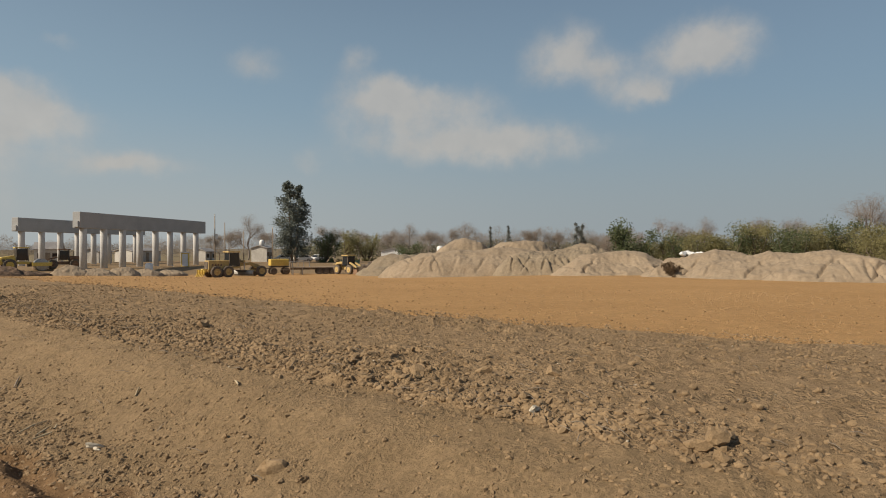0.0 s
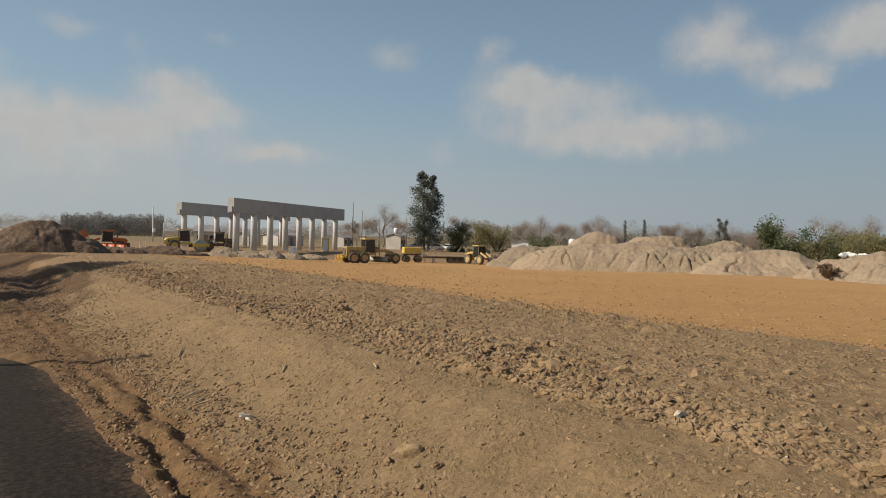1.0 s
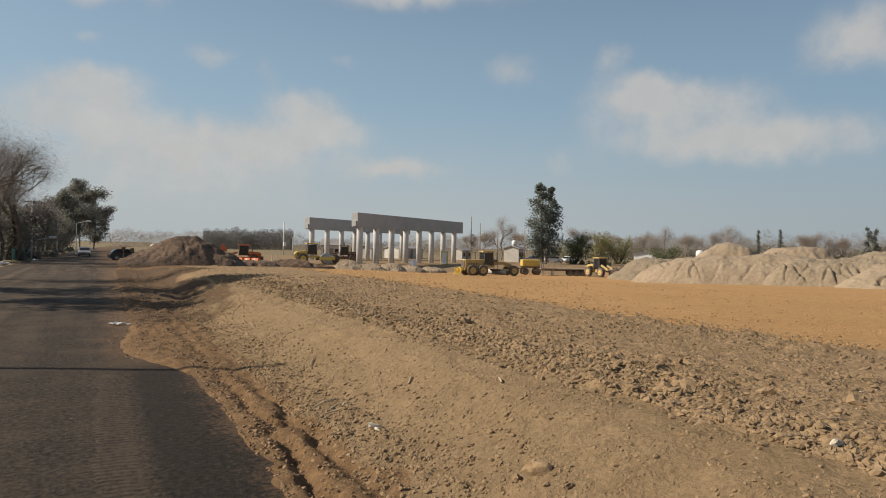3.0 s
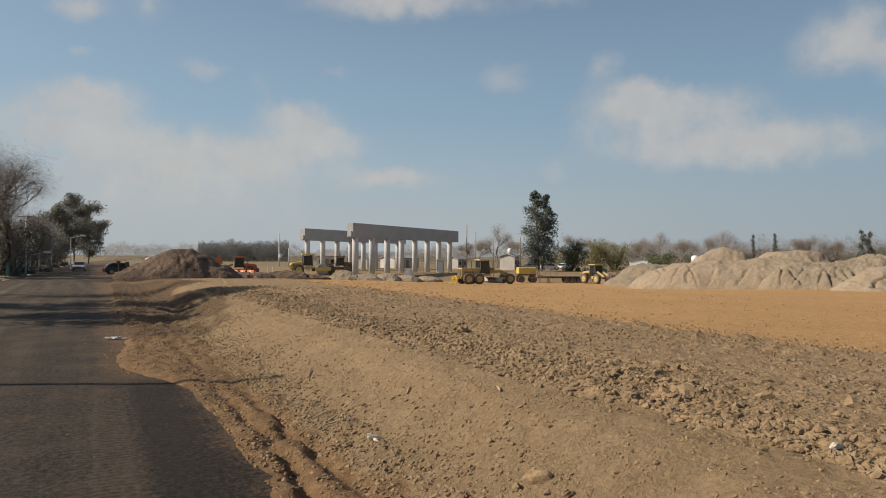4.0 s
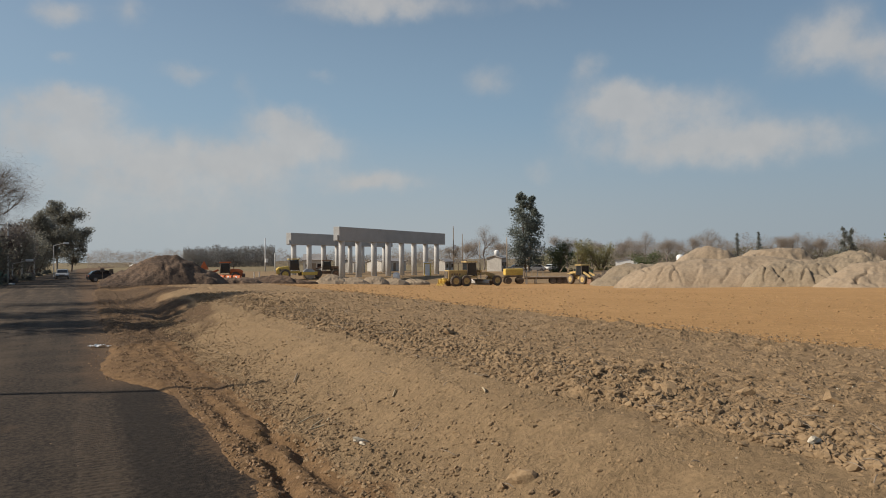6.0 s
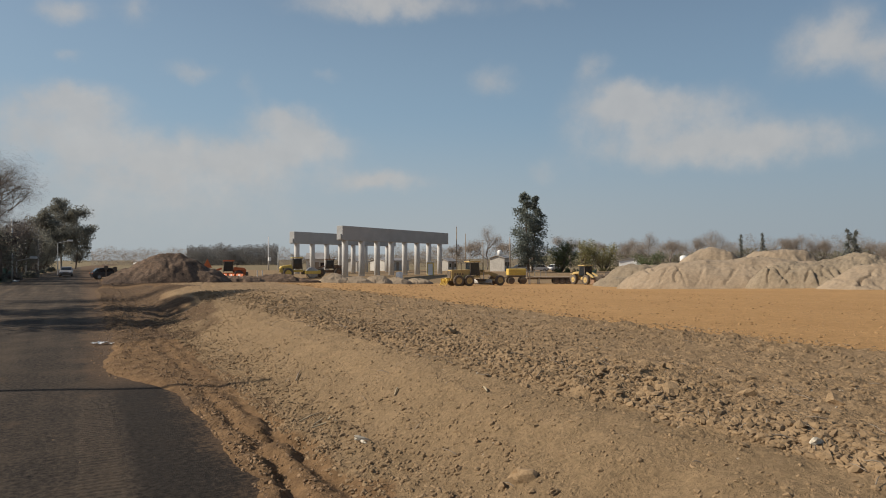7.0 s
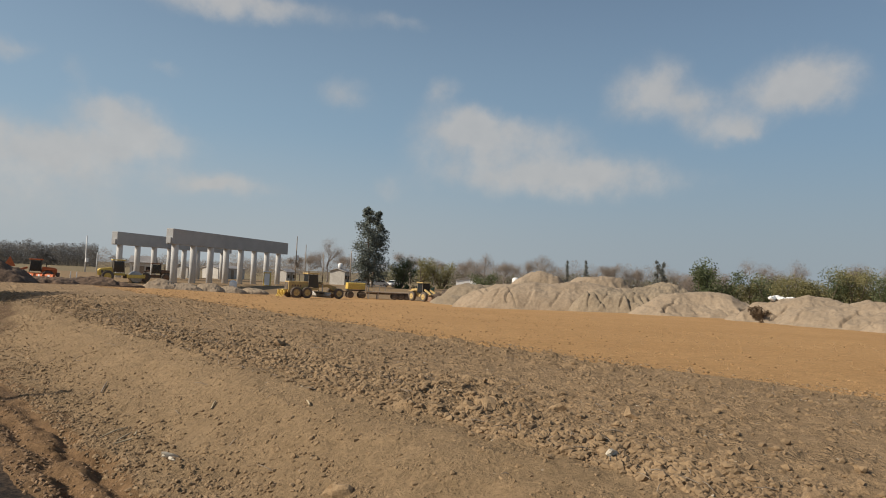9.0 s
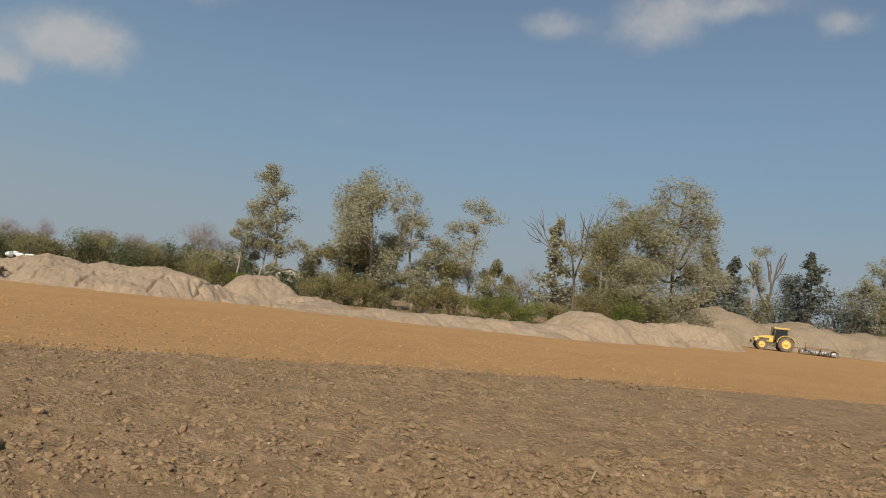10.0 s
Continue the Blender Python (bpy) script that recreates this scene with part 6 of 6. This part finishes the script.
for x, y, size in [(0.8, 22.36, 0.34), (0.62, 22.5, 0.2), (1.05, 22.2, 0.16)]:
    bm = bmesh.new()
    bmesh.ops.create_grid(bm, x_segments=9, y_segments=9, size=0.5)
    for v in bm.verts:
        v.co.z = 0.12 + 0.22 * noise.noise(v.co * 4.0 + Vector((x, y, 0)))
    bmesh.ops.solidify(bm, geom=bm.faces[:], thickness=0.01)
    data = bpy.data.meshes.new("litter")
    bm.to_mesh(data)
    bm.free()
    data.materials.append(WHITE)
    ob = tagged(new("litter", data), "crumpled white rag lying on the road's edge", "litter", "litter on the road")
    ob.matrix_basis = pose(x, y, 0.03, 0, 0, 40 * x) @ Matrix.Diagonal((size, size * 0.6, size * 0.7, 1))
for az, d, size in [(-5.75, 74, 0.8), (-3.9, 92, 0.6)]:
    x, y, z = spot(az, d)
    bag = tagged(new("rubbish_bag", lump_mesh("rubbish_bag", int(d), 0.6, 3, WHITE)), "white rubbish bag lying on the far verge", "bag", "rubbish bags")
    bag.matrix_basis = pose(x, y, z + size * 0.2) @ Matrix.Scale(size, 4)
# sacks on the mound, and the dark root ball beside them
for k, (az, d) in enumerate(((66.9, 55.6), (67.5, 55.8), (68.1, 56.0), (67.2, 56.2))):
    x, y, z = spot(az, d)
    sack = tagged(new("sack", lump_mesh("sack", 500 + k, 0.5, 3, WHITE)), "white sack lying among the sand mounds", "sack", "white sacks")
    sack.matrix_basis = pose(x, y, z + 1.7 + 0.1 * (k == 3), 0, 0, 40 * k) @ Matrix.Scale(0.7, 4)
heap("sand_ledge", 67.4, 56.5, 3.0, 3.2, 1.5, SAND, "low sandy ledge that carries the white sacks", 91, 0.0, 0.0)
ROOT = bush(place(66.1, 52.6), 1.15, 0.75, "dark brown ball of roots and dry brush by the heaps", 520, foliage("dead_brush", (0.10, 0.068, 0.042), (0.22, 0.15, 0.09)), 1500, 0.16, "root_ball", category="brush")
bush(place(60.7, 82), 2.8, 3.2, "pale heap of cut dry branches on the sand", 521, DRY, 1200, 0.5, "brush_heap", category="brush")
